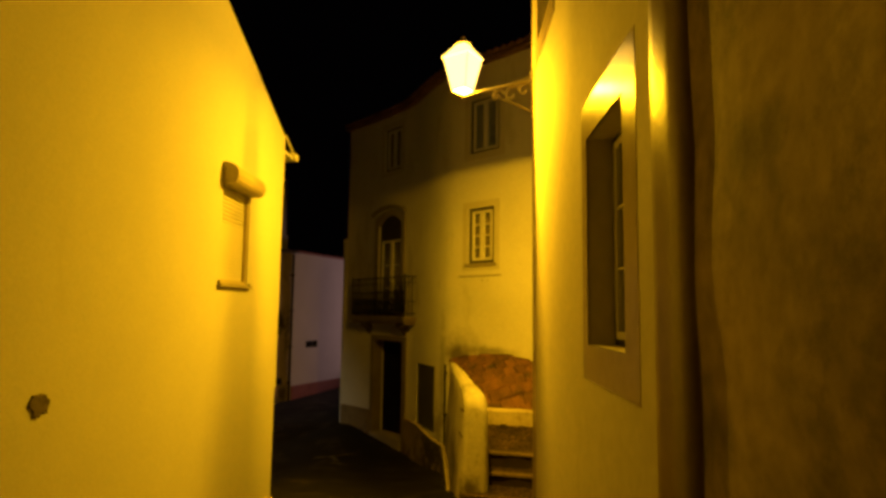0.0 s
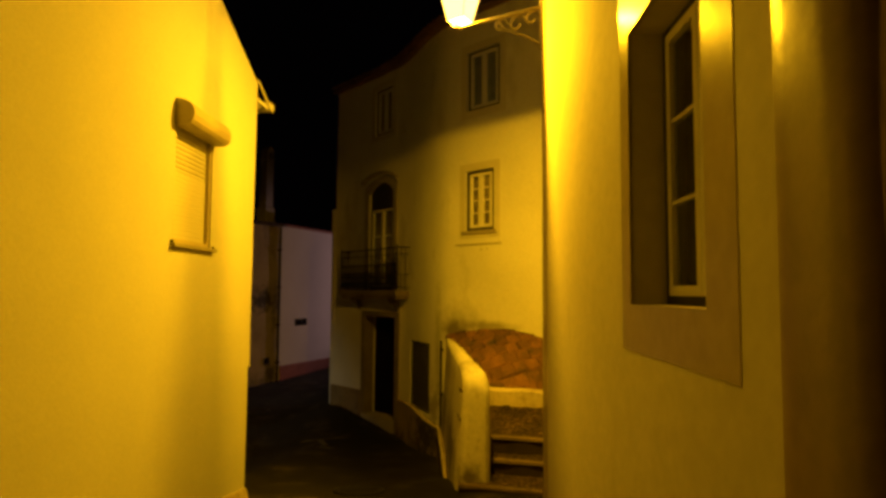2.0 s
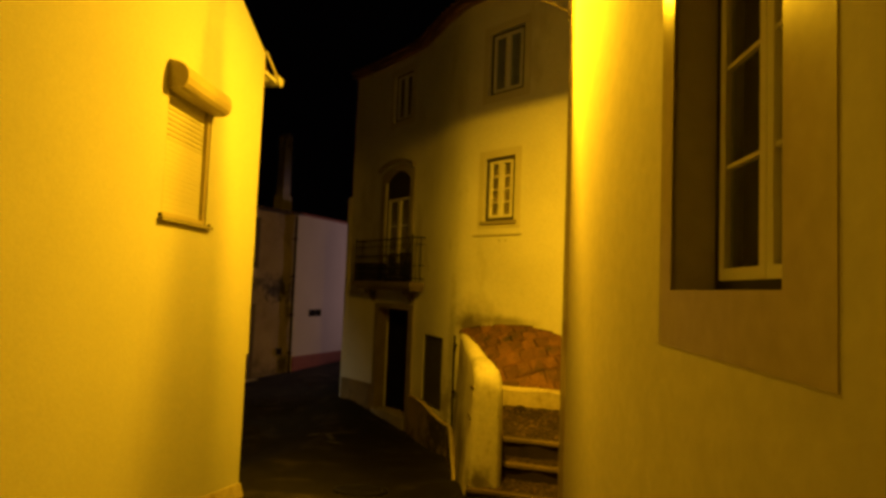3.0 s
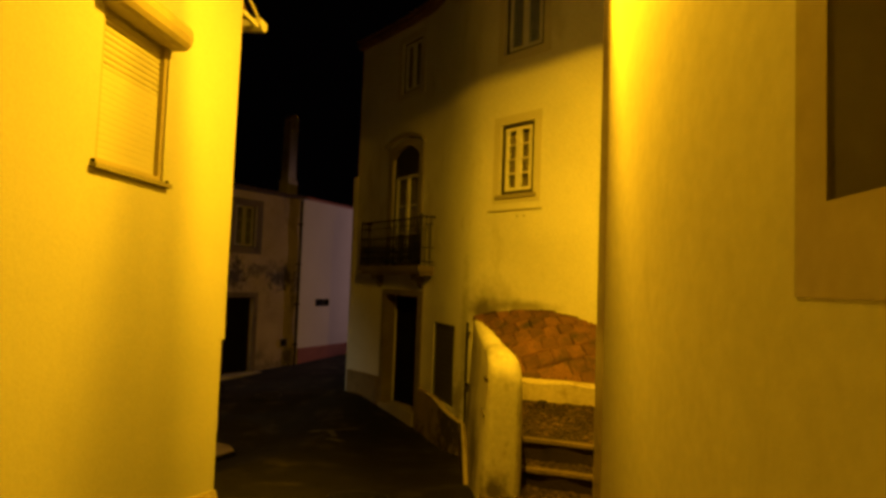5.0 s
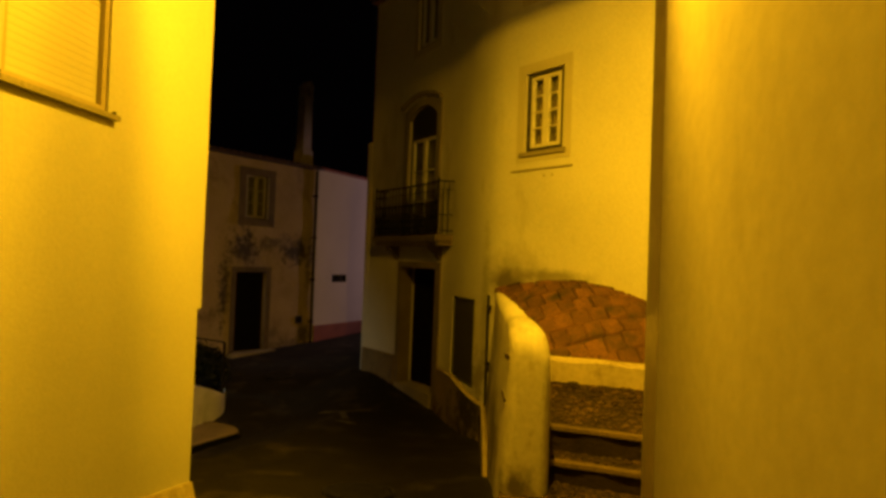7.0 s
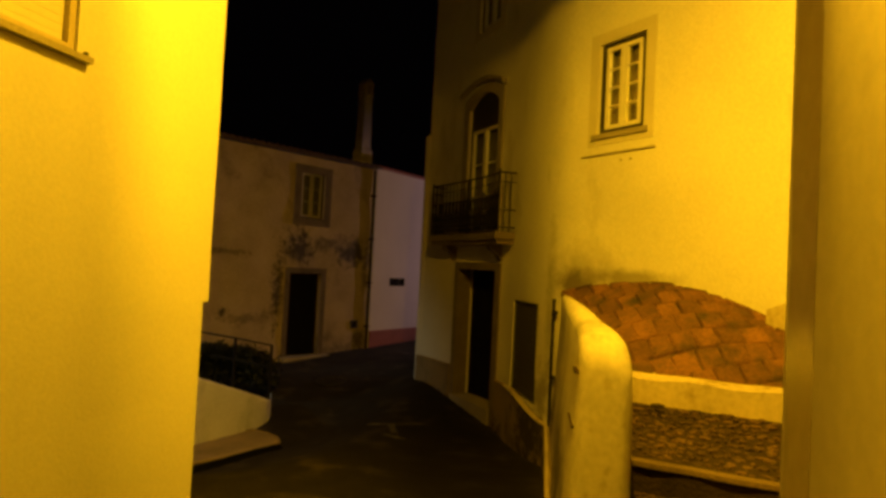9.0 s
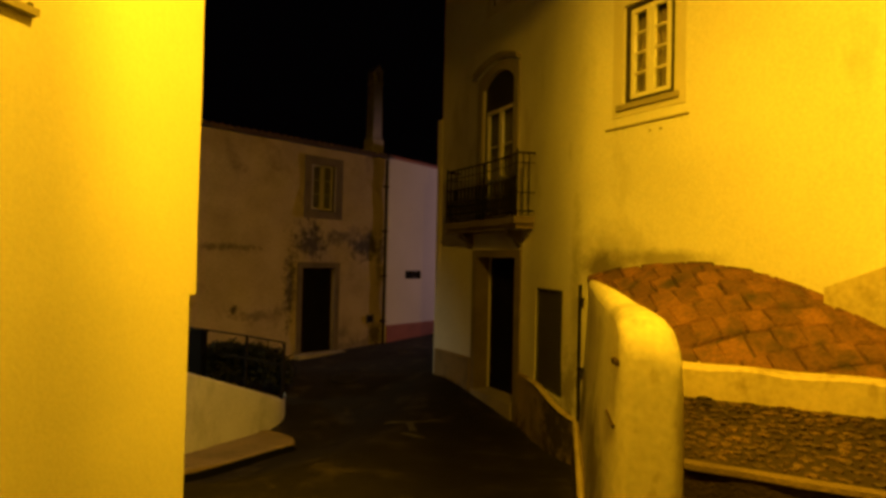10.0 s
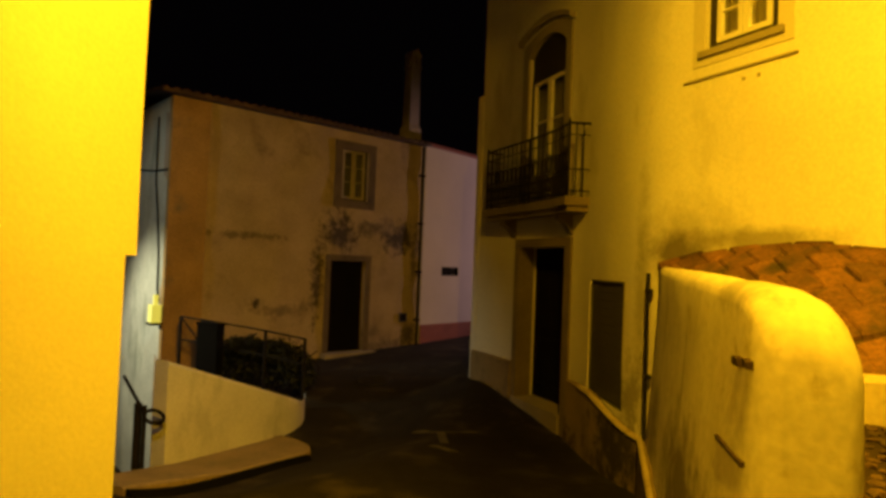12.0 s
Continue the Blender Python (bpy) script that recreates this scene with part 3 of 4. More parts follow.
def street_lantern():
    la = thing("street_lantern", "lit glass street lantern on a scrolled iron bracket", "street lamp")
    x, y, z = LANTERN
    hb, ht, h = 0.15, 0.275, 0.46

    def sq(r, zz):
        return [Vector((x + r * math.cos(radians(a)), y + r * math.sin(radians(a)), zz)) for a in (107, 187, 284, 13)]      # uneven angles, set by where the bars' shadows should fall

    lo, up = sq(hb, z + 0.06), sq(ht, z + 0.06 + h)
    for i in range(4):
        j = (i + 1) % 4
        bm = bmesh.new()
        bm.faces.new([bm.verts.new(p) for p in (lo[i], lo[j], up[j], up[i])])
        p = part("glass_pane", bm, LAMPGLASS, la, "glowing lamp glass")
        p.visible_shadow = False
    for i in range(4):
        bm = bmesh.new()
        # first bar is thickened to shade the tall house's left part
        rod(bm, lo[i], up[i], (0.012, 0.002, 0.004, 0.004)[i], 6)
        part("corner_bar", bm, IRONL, la)
    cap = sq(ht + 0.02, z + 0.53)
    top = sq(0.10, z + 0.72)
    for i in range(4):
        j = (i + 1) % 4
        bm = bmesh.new()
        bm.faces.new([bm.verts.new(p) for p in (cap[i], cap[j], top[j], top[i])])
        p = part("roof_pane", bm, LAMPGLASS, la, "glowing lamp glass")
        p.visible_shadow = False
    bm = bmesh.new()
    rod(bm, (x, y, z + 0.72), (x, y, z + 0.77), 0.11, 12, 0.05)
    rod(bm, (x, y, z + 0.77), (x, y, z + 0.84), 0.018, 8)
    part("finial", bm, IRONL, la)
    bm = bmesh.new()
    rod(bm, (x, y, z - 0.04), (x, y, z + 0.0), 0.016, 8)
    for i in range(4):
        # first strut is thicker too, for the same shadow lower down
        rod(bm, (x, y, z), lo[i], 0.011 if i == 0 else 0.008, 6, 0.009 if i == 0 else 0.004)
    part("foot", bm, IRONL, la)
    # unseen half shield, added to cut the light on upper walls beyond the lantern
    bm = bmesh.new()
    a0, a1, n = 0.0, 180.0, 20
    for i in range(n):
        a, b = radians(a0 + (a1 - a0) * i / n), radians(a0 + (a1 - a0) * (i + 1) / n)
        q = [Vector((x + 0.108 * math.cos(t), y + 0.108 * math.sin(t), zz)) for t, zz in ((a, z + 0.1005), (b, z + 0.1005), (b, z + 0.50), (a, z + 0.50))]
        bm.faces.new([bm.verts.new(p) for p in q])
    part("half_shield", bm, WOODW, la, "added half shield inside the lamp")
    wall_pt = FR(8.06, z + 0.10, 0.01)
    foot = Vector((x, y, z - 0.01))
    bm = bmesh.new()
    tube(bm, [foot, wall_pt], 0.02, 8)
    part("arm", bm, IRONL, la)
    d = (wall_pt - foot)
    for c, r in ((0.50, 0.09), (0.70, 0.12), (0.88, 0.10)):
        o = foot + d * c + Vector((0, 0, -r - 0.01))
        u = d.normalized()
        bm = bmesh.new()
        tube(bm, [o + (u * math.cos(t) + Vector((0, 0, 1)) * math.sin(t)) * r * (1 - 0.07 * k) for k, t in enumerate([0.6 * q for q in range(11)])], 0.014, 6)
        part("scroll", bm, IRONL, la)
    bm = bmesh.new()
    tube(bm, [foot + d * 0.45 + Vector((0, 0, -0.02)), foot + d * 0.55 + Vector((0, 0, -0.16)), foot + d * 0.8 + Vector((0, 0, -0.30)), wall_pt + Vector((0, 0, -0.45))], 0.013, 6)
    part("brace", bm, IRONL, la)
    bm = bmesh.new()
    block(bm, tuple(wall_pt + Vector((-0.02, -0.03, -0.5))), tuple(wall_pt + Vector((0.02, 0.03, 0.12))))
    part("wall_plate", bm, IRONL, la)


street_lantern()

# ---- tall house on the bend ----
tall_house = thing("tall_house", "tall whitewashed house with curved front, balcony and ochre plinth", "house")
FW = Curved(((2.6, 11.1), (1.6, 12.0), (0.61, 12.91), (-0.26, 13.71), (-0.62, 14.12), (-0.97, 14.75), (-1.27, 15.4), (-1.6, 16.05), (-2.2, 16.8), (-3.0, 17.65), (-4.4, 19.05)))
W1, W2, W3 = (2.89, 3.64, 2.61, 3.81), (2.75, 3.61, 5.04, 6.26), (7.14, 7.95, 5.44, 6.65)
BD, GD, GR = (7.04, 8.16, 1.43, 4.22), (6.90, 8.36, -2.4, 0.76), (4.86, 6.02, -1.21, 0.29)
bm = wall_mesh(FW, steps_of(0, 9.75, 96), steps_of(-2.6, 7.0, 24), [W1, W2, W3, BD, GD, GR], 0.45, wobble=0.012)
part("wall", bm, WHITE_W, tall_house, smooth=False)
e1, e2 = FW(9.75, 0, 0), FW(9.75, 0, -6)
FWN = Straight((e1.x, e1.y), (e2.x - e1.x, e2.y - e1.y), (-0.7, 0.7))
bm = wall_mesh(FWN, steps_of(0.46, 7, 4), [-2.6, 2, 7.0], [], 0.4)
part("side_wall", bm, WHITE_W, tall_house)
for (s0, s1, z0, z1) in (W1, W2, W3):
    bm = bmesh.new()
    ring(bm, FW, s0 - 0.15, s1 + 0.15, z0 - 0.15, z1 + 0.15, 0.148, -0.02, 0.010)
    part("window_band", bm, BANDW, tall_house)
casement(tall_house, FW, *W1, rows=4, depth=0.05, rim=0.085)
casement(tall_house, FW, *W2, rows=2, depth=0.05, sill=False, rim=0.075, bars=False, curtain=LACE, label="white casement with drawn net curtain")
casement(tall_house, FW, *W3, rows=2, depth=0.05, sill=False, rim=0.075, bars=False, curtain=LACE, label="white casement with drawn net curtain")
bm = bmesh.new()
fbox(bm, FW, 2.70, 3.89, 2.327, 2.345, -0.01, 0.022, 4)
part("ledge", bm, STONE, tall_house, "thin stone ledge below the window")
for s in (3.2, 3.05):
    bm = bmesh.new()
    fbox(bm, FW, s, s + 0.028, 2.215, 2.24, -0.01, 0.012)
    part("wall_hole", bm, STONE, tall_house)
# roof and eave tiles
bm = bmesh.new()
for a, b in zip(steps_of(0, 9.8, 40), steps_of(0, 9.8, 40)[1:]):
    solid(bm, [FW(a, 7.0, 0.16), FW(b, 7.0, 0.16), FW(b, 7.06, 0.16), FW(a, 7.06, 0.16)], [FW(a, 7.0, -0.4), FW(b, 7.0, -0.4), FW(b, 7.06, -0.4), FW(a, 7.06, -0.4)])
    solid(bm, [FW(a, 7.0, -0.38), FW(b, 7.0, -0.38), FW(b, 7.3, -0.38), FW(a, 7.3, -0.38)], [FW(a, 7.0, -3.0), FW(b, 7.0, -3.0), FW(b, 8.2, -3.0), FW(a, 8.2, -3.0)])
part("roof", bm, ROOFT, tall_house)
for i in range(46):
    s = 0.1 + 0.212 * i
    bm = bmesh.new()
    n = 6
    rim = lambda d, dz, r: [FW(s + r * math.cos(math.pi * k / n), 7.06 + dz + r * math.sin(math.pi * k / n), d) for k in range(n + 1)]
    solid(bm, rim(0.26, 0.0, 0.095), rim(-0.35, 0.16, 0.08))
    part("roof_tile", bm, ROOFT, tall_house)

# balcony with its door
def arch_pts(s0, s1, spring, rise, n=12):
    return [(s0 + (s1 - s0) * i / n, spring + rise * math.sin(math.pi * i / n) ** 0.8) for i in range(n + 1)]


inner = [(BD[0] - 0.003, BD[2])] + arch_pts(BD[0], BD[1], 3.93, 0.25) + [(BD[1] + 0.003, BD[2])]
outer = [(BD[0] - 0.17, BD[2])] + arch_pts(BD[0] - 0.17, BD[1] + 0.17, 4.14, 0.20) + [(BD[1] + 0.17, BD[2])]
bm = bmesh.new()
for i in range(len(inner) - 1):
    q = [inner[i], inner[i + 1], outer[i + 1], outer[i]]
    solid(bm, [FW(s, z, 0.035) for s, z in q], [FW(s, z, -0.2) for s, z in q])
part("door_surround", bm, STONE, tall_house, "moulded stone surround with segmental arch")
bm = bmesh.new()
hood = arch_pts(BD[0] - 0.20, BD[1] + 0.25, 4.19, 0.20)
sweep(bm, [[FW(a, z, 0), FW(a, z, 0.10), FW(a, z + 0.08, 0.12), FW(a, z + 0.08, 0)] for a, z in hood])
part("hood_mould", bm, STONE, tall_house)
bdoor = casement(tall_house, FW, BD[0], BD[1], 1.44, 3.55, rows=3, depth=0.05, sill=False, bars=True, rim=0.08, label="glazed double balcony door with white leaves")
bm = bmesh.new()
fbox(bm, FW, BD[0], BD[1], 3.553, 4.21, -0.12, -0.06)
part("fanlight", bm, DARKW, tall_house, "dark arched fanlight")


def balcony():
    s0, s1, out = 6.2, 8.98, 0.30
    b = thing("balcony", "iron-railed balcony on a moulded stone slab", "balcony")
    bm = bmesh.new()
    fbox(bm, FW, s0 - 0.04, s1 + 0.04, 1.30, 1.42, -0.02, out + 0.05, 6)
    fbox(bm, FW, s0 + 0.02, s1 - 0.02, 1.22, 1.30, -0.02, out, 6)
    part("slab", bm, DARKSTONE, b)
    for s in (s0 + 0.5, s1 - 0.55):
        bm = bmesh.new()
        prof = [(1.22, 0.0), (1.22, out - 0.03), (1.14, out - 0.06), (1.06, 0.10), (0.92, 0.0)]
        solid(bm, [FW(s, z, d) for z, d in prof], [FW(s + 0.16, z, d) for z, d in prof])
        part("corbel", bm, DARKSTONE, b)
    zt = 2.44
    path = [(s0, 0.0), (s0, out)] + [(s0 + (s1 - s0) * i / 6, out) for i in range(1, 7)] + [(s1, 0.0)]
    for z, r in ((zt, 0.018), (zt - 0.16, 0.009), (1.80, 0.011), (1.50, 0.014)):
        bm = bmesh.new()
        tube(bm, [FW(s, z, d) for s, d in path], r)
        part("rail", bm, IRON, b)
    posts = [(s0 + (s1 - s0) * i / 20, out) for i in range(21)] + [(s0, out * 0.33), (s0, out * 0.67), (s1, out * 0.33), (s1, out * 0.67)]
    for k, (s, d) in enumerate(posts):
        bm = bmesh.new()
        thick = 0.020 if k in (0, 10, 20) else 0.011
        rod(bm, FW(s, 1.42, d), FW(s, zt + (0.06 if k in (0, 20) else 0), d), thick, 6)
        part("baluster", bm, IRON, b)
    for k in range(20):
        sm = s0 + (s1 - s0) * (k + 0.5) / 20
        bm = bmesh.new()
        tube(bm, [FW(sm + 0.045 * math.cos(t), 1.95 + 0.13 * math.sin(t), out) for t in [0.7 * q for q in range(10)]], 0.011, 5)
        part("iron_scroll", bm, IRON, b)
        bm = bmesh.new()
        tube(bm, [FW(sm + 0.05 * math.cos(t), 1.66 + 0.12 * math.sin(t), out) for t in [0.7 * q for q in range(10)]], 0.011, 5)
        part("iron_scroll", bm, IRON, b)
        bm = bmesh.new()
        rod(bm, FW(sm, 1.42, out), FW(sm, 1.80, out), 0.009, 6)
        part("baluster", bm, IRON, b)


balcony()

# front door with stone jambs
for a, b in ((GD[0] - 0.20, GD[0] - 0.002), (GD[1] + 0.002, GD[1] + 0.05)):
    bm = bmesh.new()
    fbox(bm, FW, a, b, -2.4, 0.90, -0.3, 0.03)
    part("door_jamb", bm, DARKSTONE, tall_house, "worn dressed-stone door jamb")
bm = bmesh.new()
fbox(bm, FW, GD[0] - 0.002, GD[1] + 0.002, 0.762, 0.90, -0.3, 0.03, 3)
part("lintel", bm, DARKSTONE, tall_house)
bm = bmesh.new()
fbox(bm, FW, GD[1] - 0.06, GD[1] - 0.003, -2.4, 0.758, -0.29, 0.02)
part("inner_jamb", bm, DARKSTONE, tall_house, "dark stone inner jamb")
# door leaf coloured as dark as the shaded recess
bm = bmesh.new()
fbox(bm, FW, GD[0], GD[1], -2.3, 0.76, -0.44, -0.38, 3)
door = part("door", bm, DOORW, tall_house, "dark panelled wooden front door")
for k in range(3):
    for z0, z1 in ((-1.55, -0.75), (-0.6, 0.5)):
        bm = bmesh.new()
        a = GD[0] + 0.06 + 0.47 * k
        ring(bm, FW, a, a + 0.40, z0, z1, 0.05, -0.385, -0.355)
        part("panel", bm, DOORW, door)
bm = bmesh.new()
fbox(bm, FW, GD[0] + 0.40, GD[0] + 0.43, -0.72, -0.62, -0.38, -0.32)
part("handle", bm, STONE, door, "pale door handle")
bm = bmesh.new()
fbox(bm, FW, GD[0] + 0.005, GD[1] - 0.005, -2.5, -1.74, -0.40, 0.06, 3)
part("doorstep", bm, STONE, tall_house)
# slatted metal panel
gp = part("garage_panel", (lambda b: (ring(b, FW, GR[0], GR[1], GR[2], GR[3], 0.035, -0.16, -0.012), b)[1])(bmesh.new()), GRILLE, tall_house, "grey metal shutter panel")
n = 14
for i in range(n):
    z = GR[2] + 0.05 + (GR[3] - GR[2] - 0.1) * i / n
    bm = bmesh.new()
    fbox(bm, FW, GR[0] + 0.05, GR[1] - 0.05, z, z + (GR[3] - GR[2] - 0.1) / n - 0.004, -0.06, -0.030, 3)
    part("slat", bm, GRILLE, gp)
bm = bmesh.new()
fbox(bm, FW, GR[0], GR[1], GR[2], GR[3], -0.18, -0.14, 3)
part("backing", bm, DARKW, gp)
# ochre plinth
def plinth_top(s_):
    return -1.17 - 0.20 * smooth01(6.1, 4.3, s_)


for a, b in ((4.35, GD[0] - 0.205), (GD[1] + 0.055, 9.8)):
    bm = bmesh.new()
    sweep(bm, [[FW(q, -2.7, -0.02), FW(q, -2.7, 0.075), FW(q, plinth_top(q) - 0.02, 0.06), FW(q, plinth_top(q), 0.045), FW(q, plinth_top(q) + 0.012, -0.02)] for q in steps_of(a, b, 12)])
    part("plinth", bm, OCHRE, tall_house, "ochre painted plinth with dark stains")
# lit bevel of the plinth top, put in as a pale strip
bm = bmesh.new()
sweep(bm, [[FW(q, plinth_top(q) - 0.022, 0.05), FW(q, plinth_top(q) - 0.018, 0.083), FW(q, plinth_top(q) + 0.006, 0.070), FW(q, plinth_top(q) + 0.018, 0.02)] for q in steps_of(4.36, 6.2, 12)])
part("plinth_edge", bm, KERB, tall_house, "plinth edge painted pale as if lit")
bm = bmesh.new()
fbox(bm, FW, 9.76, 9.93, -2.6, 3.7, -3.0, 0.01)
tagged(part("neighbour_house", bm, WHITE_W), "pale low house wall beyond the tall house", "house")

# ---- parapet, steps and brick apron ----
bm = bmesh.new()
sections = []
END = 9.60
ys_ = steps_of(13.75, 10.1, 18) + [END + 0.48 * (1 - math.sin(math.pi / 2 * k / 12)) for k in range(1, 13)]
for y in ys_:
    t = (13.75 - y) / 4.13
    xl, xr, zt = -0.47 + 0.37 * t, -0.30 + 0.59 * t, 0.475 - 0.10 * t - 0.030 * t * t
    q = max(0.0, 0.20 - (y - END))
    inset = 0.20 - math.sqrt(max(0.0, 0.04 - q * q))
    q = max(0.0, 0.48 - (y - END))
    zt -= 0.55 * (0.48 - math.sqrt(max(0.0, 0.48 * 0.48 - q * q)))
    xl, xr = xl + inset * 0.45, xr - inset * 0.55
    w = xr - xl
    ra, rb = min(0.10, w * 0.4), min(0.24, w * 0.55)
    loop = [(xl - 0.13, -2.2), (xl - 0.085, -1.4), (xl - 0.04, -0.6), (xl, zt - 0.35)]
    loop += [(xl + ra * (1 - math.cos(a)), zt - ra * (1 - math.sin(a))) for a in steps_of(0, math.pi / 2, 4)]
    loop += [(xr - rb * (1 - math.sin(a)), zt - rb * 1.1 * (1 - math.cos(a))) for a in steps_of(0, math.pi / 2, 5)]
    loop += [(xr, zt - 0.45), (xr + 0.005, -0.8), (xr + 0.01, -1.4), (xr + 0.015, -2.2)]
    sections.append([bm.verts.new((x + 0.016 * noise.noise(Vector((x * 3, y * 3, z * 3))), y, z + 0.022 * noise.noise(Vector((x, y * 2.3, 4.0))))) for x, z in loop])
for a, b in zip(sections, sections[1:]):
    for k in range(len(a)):
        j = (k + 1) % len(a)
        bm.faces.new((a[k], b[k], b[j], a[j]))
bm.faces.new(sections[0])
bm.faces.new(sections[-1][::-1])
parapet = part("parapet", bm, PARAPET, smooth=True)
tagged(parapet, "thick weathered whitewashed parapet wall with rounded end", "wall")
for y0, y1, z, tall, drop in ((9.72, 9.80, 0.045, 0.022, 0.0), (9.90, 10.00, 0.030, 0.024, 0.0), (9.73, 10.26, -0.345, 0.016, -0.05)):
    bm = bmesh.new()
    on = lambda y: -0.47 + 0.37 * (13.75 - y) / 4.13 - 0.014 * max(0.0, -z) / 0.35
    mids = steps_of(y0, y1, 4)
    sweep(bm, [[(on(y) - 0.020, y, z + drop * (y - y0) - tall * 0.8), (on(y) - 0.024, y, z + drop * (y - y0) + tall * (0.7 + 0.3 * math.sin(40 * y))), (on(y) + 0.05, y, z + drop * (y - y0) + tall), (on(y) + 0.05, y, z + drop * (y - y0) - tall)] for y in mids])
    part("iron_fitting", bm, RUST, parapet, "dark rusty iron fitting")
# skirt along the street side
bm = bmesh.new()
sk = [(14.0, -1.34), (13.4, -1.36), (12.8, -1.40), (12.2, -1.46), (11.6, -1.56), (11.0, -1.75)]
face = lambda y: -0.47 + 0.37 * (13.75 - y) / 4.13
sweep(bm, [[(face(y) - 0.17, y, -2.4), (face(y) - 0.15, y, z - 0.02), (face(y) - 0.13, y, z), (face(y) + 0.1, y, z + 0.05), (face(y) + 0.1, y, -2.4)] for y, z in sk])
part("skirt", bm, OCHRE, parapet, "low stained ochre skirt")
# pale strip carries the light caught by the skirt's top edge
bm = bmesh.new()
sweep(bm, [[(face(y) - 0.150, y, z - 0.024), (face(y) - 0.157, y, z - 0.020), (face(y) - 0.136, y, z + 0.005), (face(y) - 0.11, y, z + 0.008)] for y, z in sk])
part("skirt_edge", bm, KERB, parapet, "skirt edge painted pale as if lit")

dp = thing("drainpipe", "thin black drainpipe in the corner by the parapet", "pipe")
bm = bmesh.new()
tube(bm, [(-0.575, 13.92, 0.40), (-0.575, 13.90, -0.3), (-0.57, 13.88, -1.34)], 0.022, 8)
part("pipe", bm, IRON, dp)
for z in (0.2, -0.7):
    bm = bmesh.new()
    block(bm, (-0.60, 13.87, z), (-0.52, 13.98, z + 0.03))
    part("clip", bm, IRON, dp)

stair = thing("stone_steps", "cobbled steps with pale edges climbing beside the parapet", "steps")
SK = -0.23


def step_line(y):
    return lambda x: y + SK * (x - 0.3)


noses = [(9.42, -1.15), (9.95, -0.93), (10.25, -0.68)]
backs = [9.95, 10.25, 11.32]
for (yn, zn), yb3, rise, x0 in zip(noses, backs, (0.04, 0.03, 0.26), (-0.16, 0.2, 0.2)):
    f, g = step_line(yn), step_line(yb3)
    bm = bmesh.new()
    sweep(bm, [[(x, f(x), -2.0), (x, f(x), zn), (x, g(x) + 0.05, zn + rise), (x, g(x) + 0.05, -2.0)] for x in steps_of(x0, 3.6, 6)])
    part("step", bm, STEPS, stair)
    bm = bmesh.new()
    sweep(bm, [[(x, f(x) - 0.02 + 0.008 * math.sin(11 * x), zn - 0.022), (x, f(x) - 0.015 + 0.008 * math.sin(11 * x), zn + 0.012), (x, f(x) + 0.07, zn + 0.018), (x, f(x) + 0.07, zn - 0.022)] for x in steps_of(x0, 3.6, 40)])
    part("nosing", bm, NOSE, stair)
    bm = bmesh.new()
    rng = random.Random(int(yn * 100))
    depth_ = yb3 - yn - 0.09
    rows_ = max(2, int(depth_ / 0.070))
    for r in range(rows_):
        x = x0 + 0.02
        while x < 2.6:
            w = rng.uniform(0.04, 0.13) * rng.choice((0.6, 1.0, 1.0, 1.25))
            u = 0.09 + depth_ * (r + 0.5) / rows_ + rng.uniform(-0.03, 0.03)
            zc = zn + rise * u / (yb3 - yn)
            bmesh.ops.create_icosphere(bm, subdivisions=1, radius=1, matrix=Matrix.Translation((x + w / 2, f(x) + u, zc)) @ Matrix.Rotation(rng.uniform(-0.9, 0.9), 4, "Z") @ Matrix.Rotation(rng.uniform(-0.25, 0.25), 4, "X") @ Matrix.Diagonal((w * 0.5, rng.uniform(0.026, 0.050), rng.uniform(0.006, 0.020), 1)))
            x += w * 0.9 + rng.uniform(0.0, 0.02)
    tagged(part("cobbles", bm, COBBLE, stair), kind="stuff")
bm = bmesh.new()
f = step_line(11.34)
sweep(bm, [[(x, f(x), -1.0), (x, f(x) - 0.01, -0.19 + 0.012 * math.sin(x * 9)), (x, f(x) + 0.03, -0.165 + 0.012 * math.sin(x * 9)), (x, f(x) + 0.16, -0.15), (x, f(x) + 0.16, -1.0)] for x in steps_of(0.05, 3.4, 40)])
part("top_kerb", bm, KERB, stair, "whitewashed kerb under the bricks")

# brick apron on the slope
apron = thing("brick_apron", "sloping apron of worn diagonal clay bricks against the wall", "brickwork")


AW, AH = 3.1, 1.62      # breadth along the wall, length up the slope


def apron_pt(u, v, h=0.0):
    """u along the wall from the parapet, v up the slope from the kerb, h above the bed."""
    a, b = u / AW, v / AH
    x = -0.10 + 2.45 * a
    low = Vector((x, step_line(11.46)(x), -0.165))
    sw = 4.2 - 3.5 * a
    top = FW(sw, 0.70 - (0.09 if sw > 2.7 else 0.13) * (sw - 2.7) ** 2, 0.0)
    p = low.lerp(top, b)
    return p + Vector((0, 0, h + 0.07 * math.sin(math.pi * max(0, min(1, b)))))


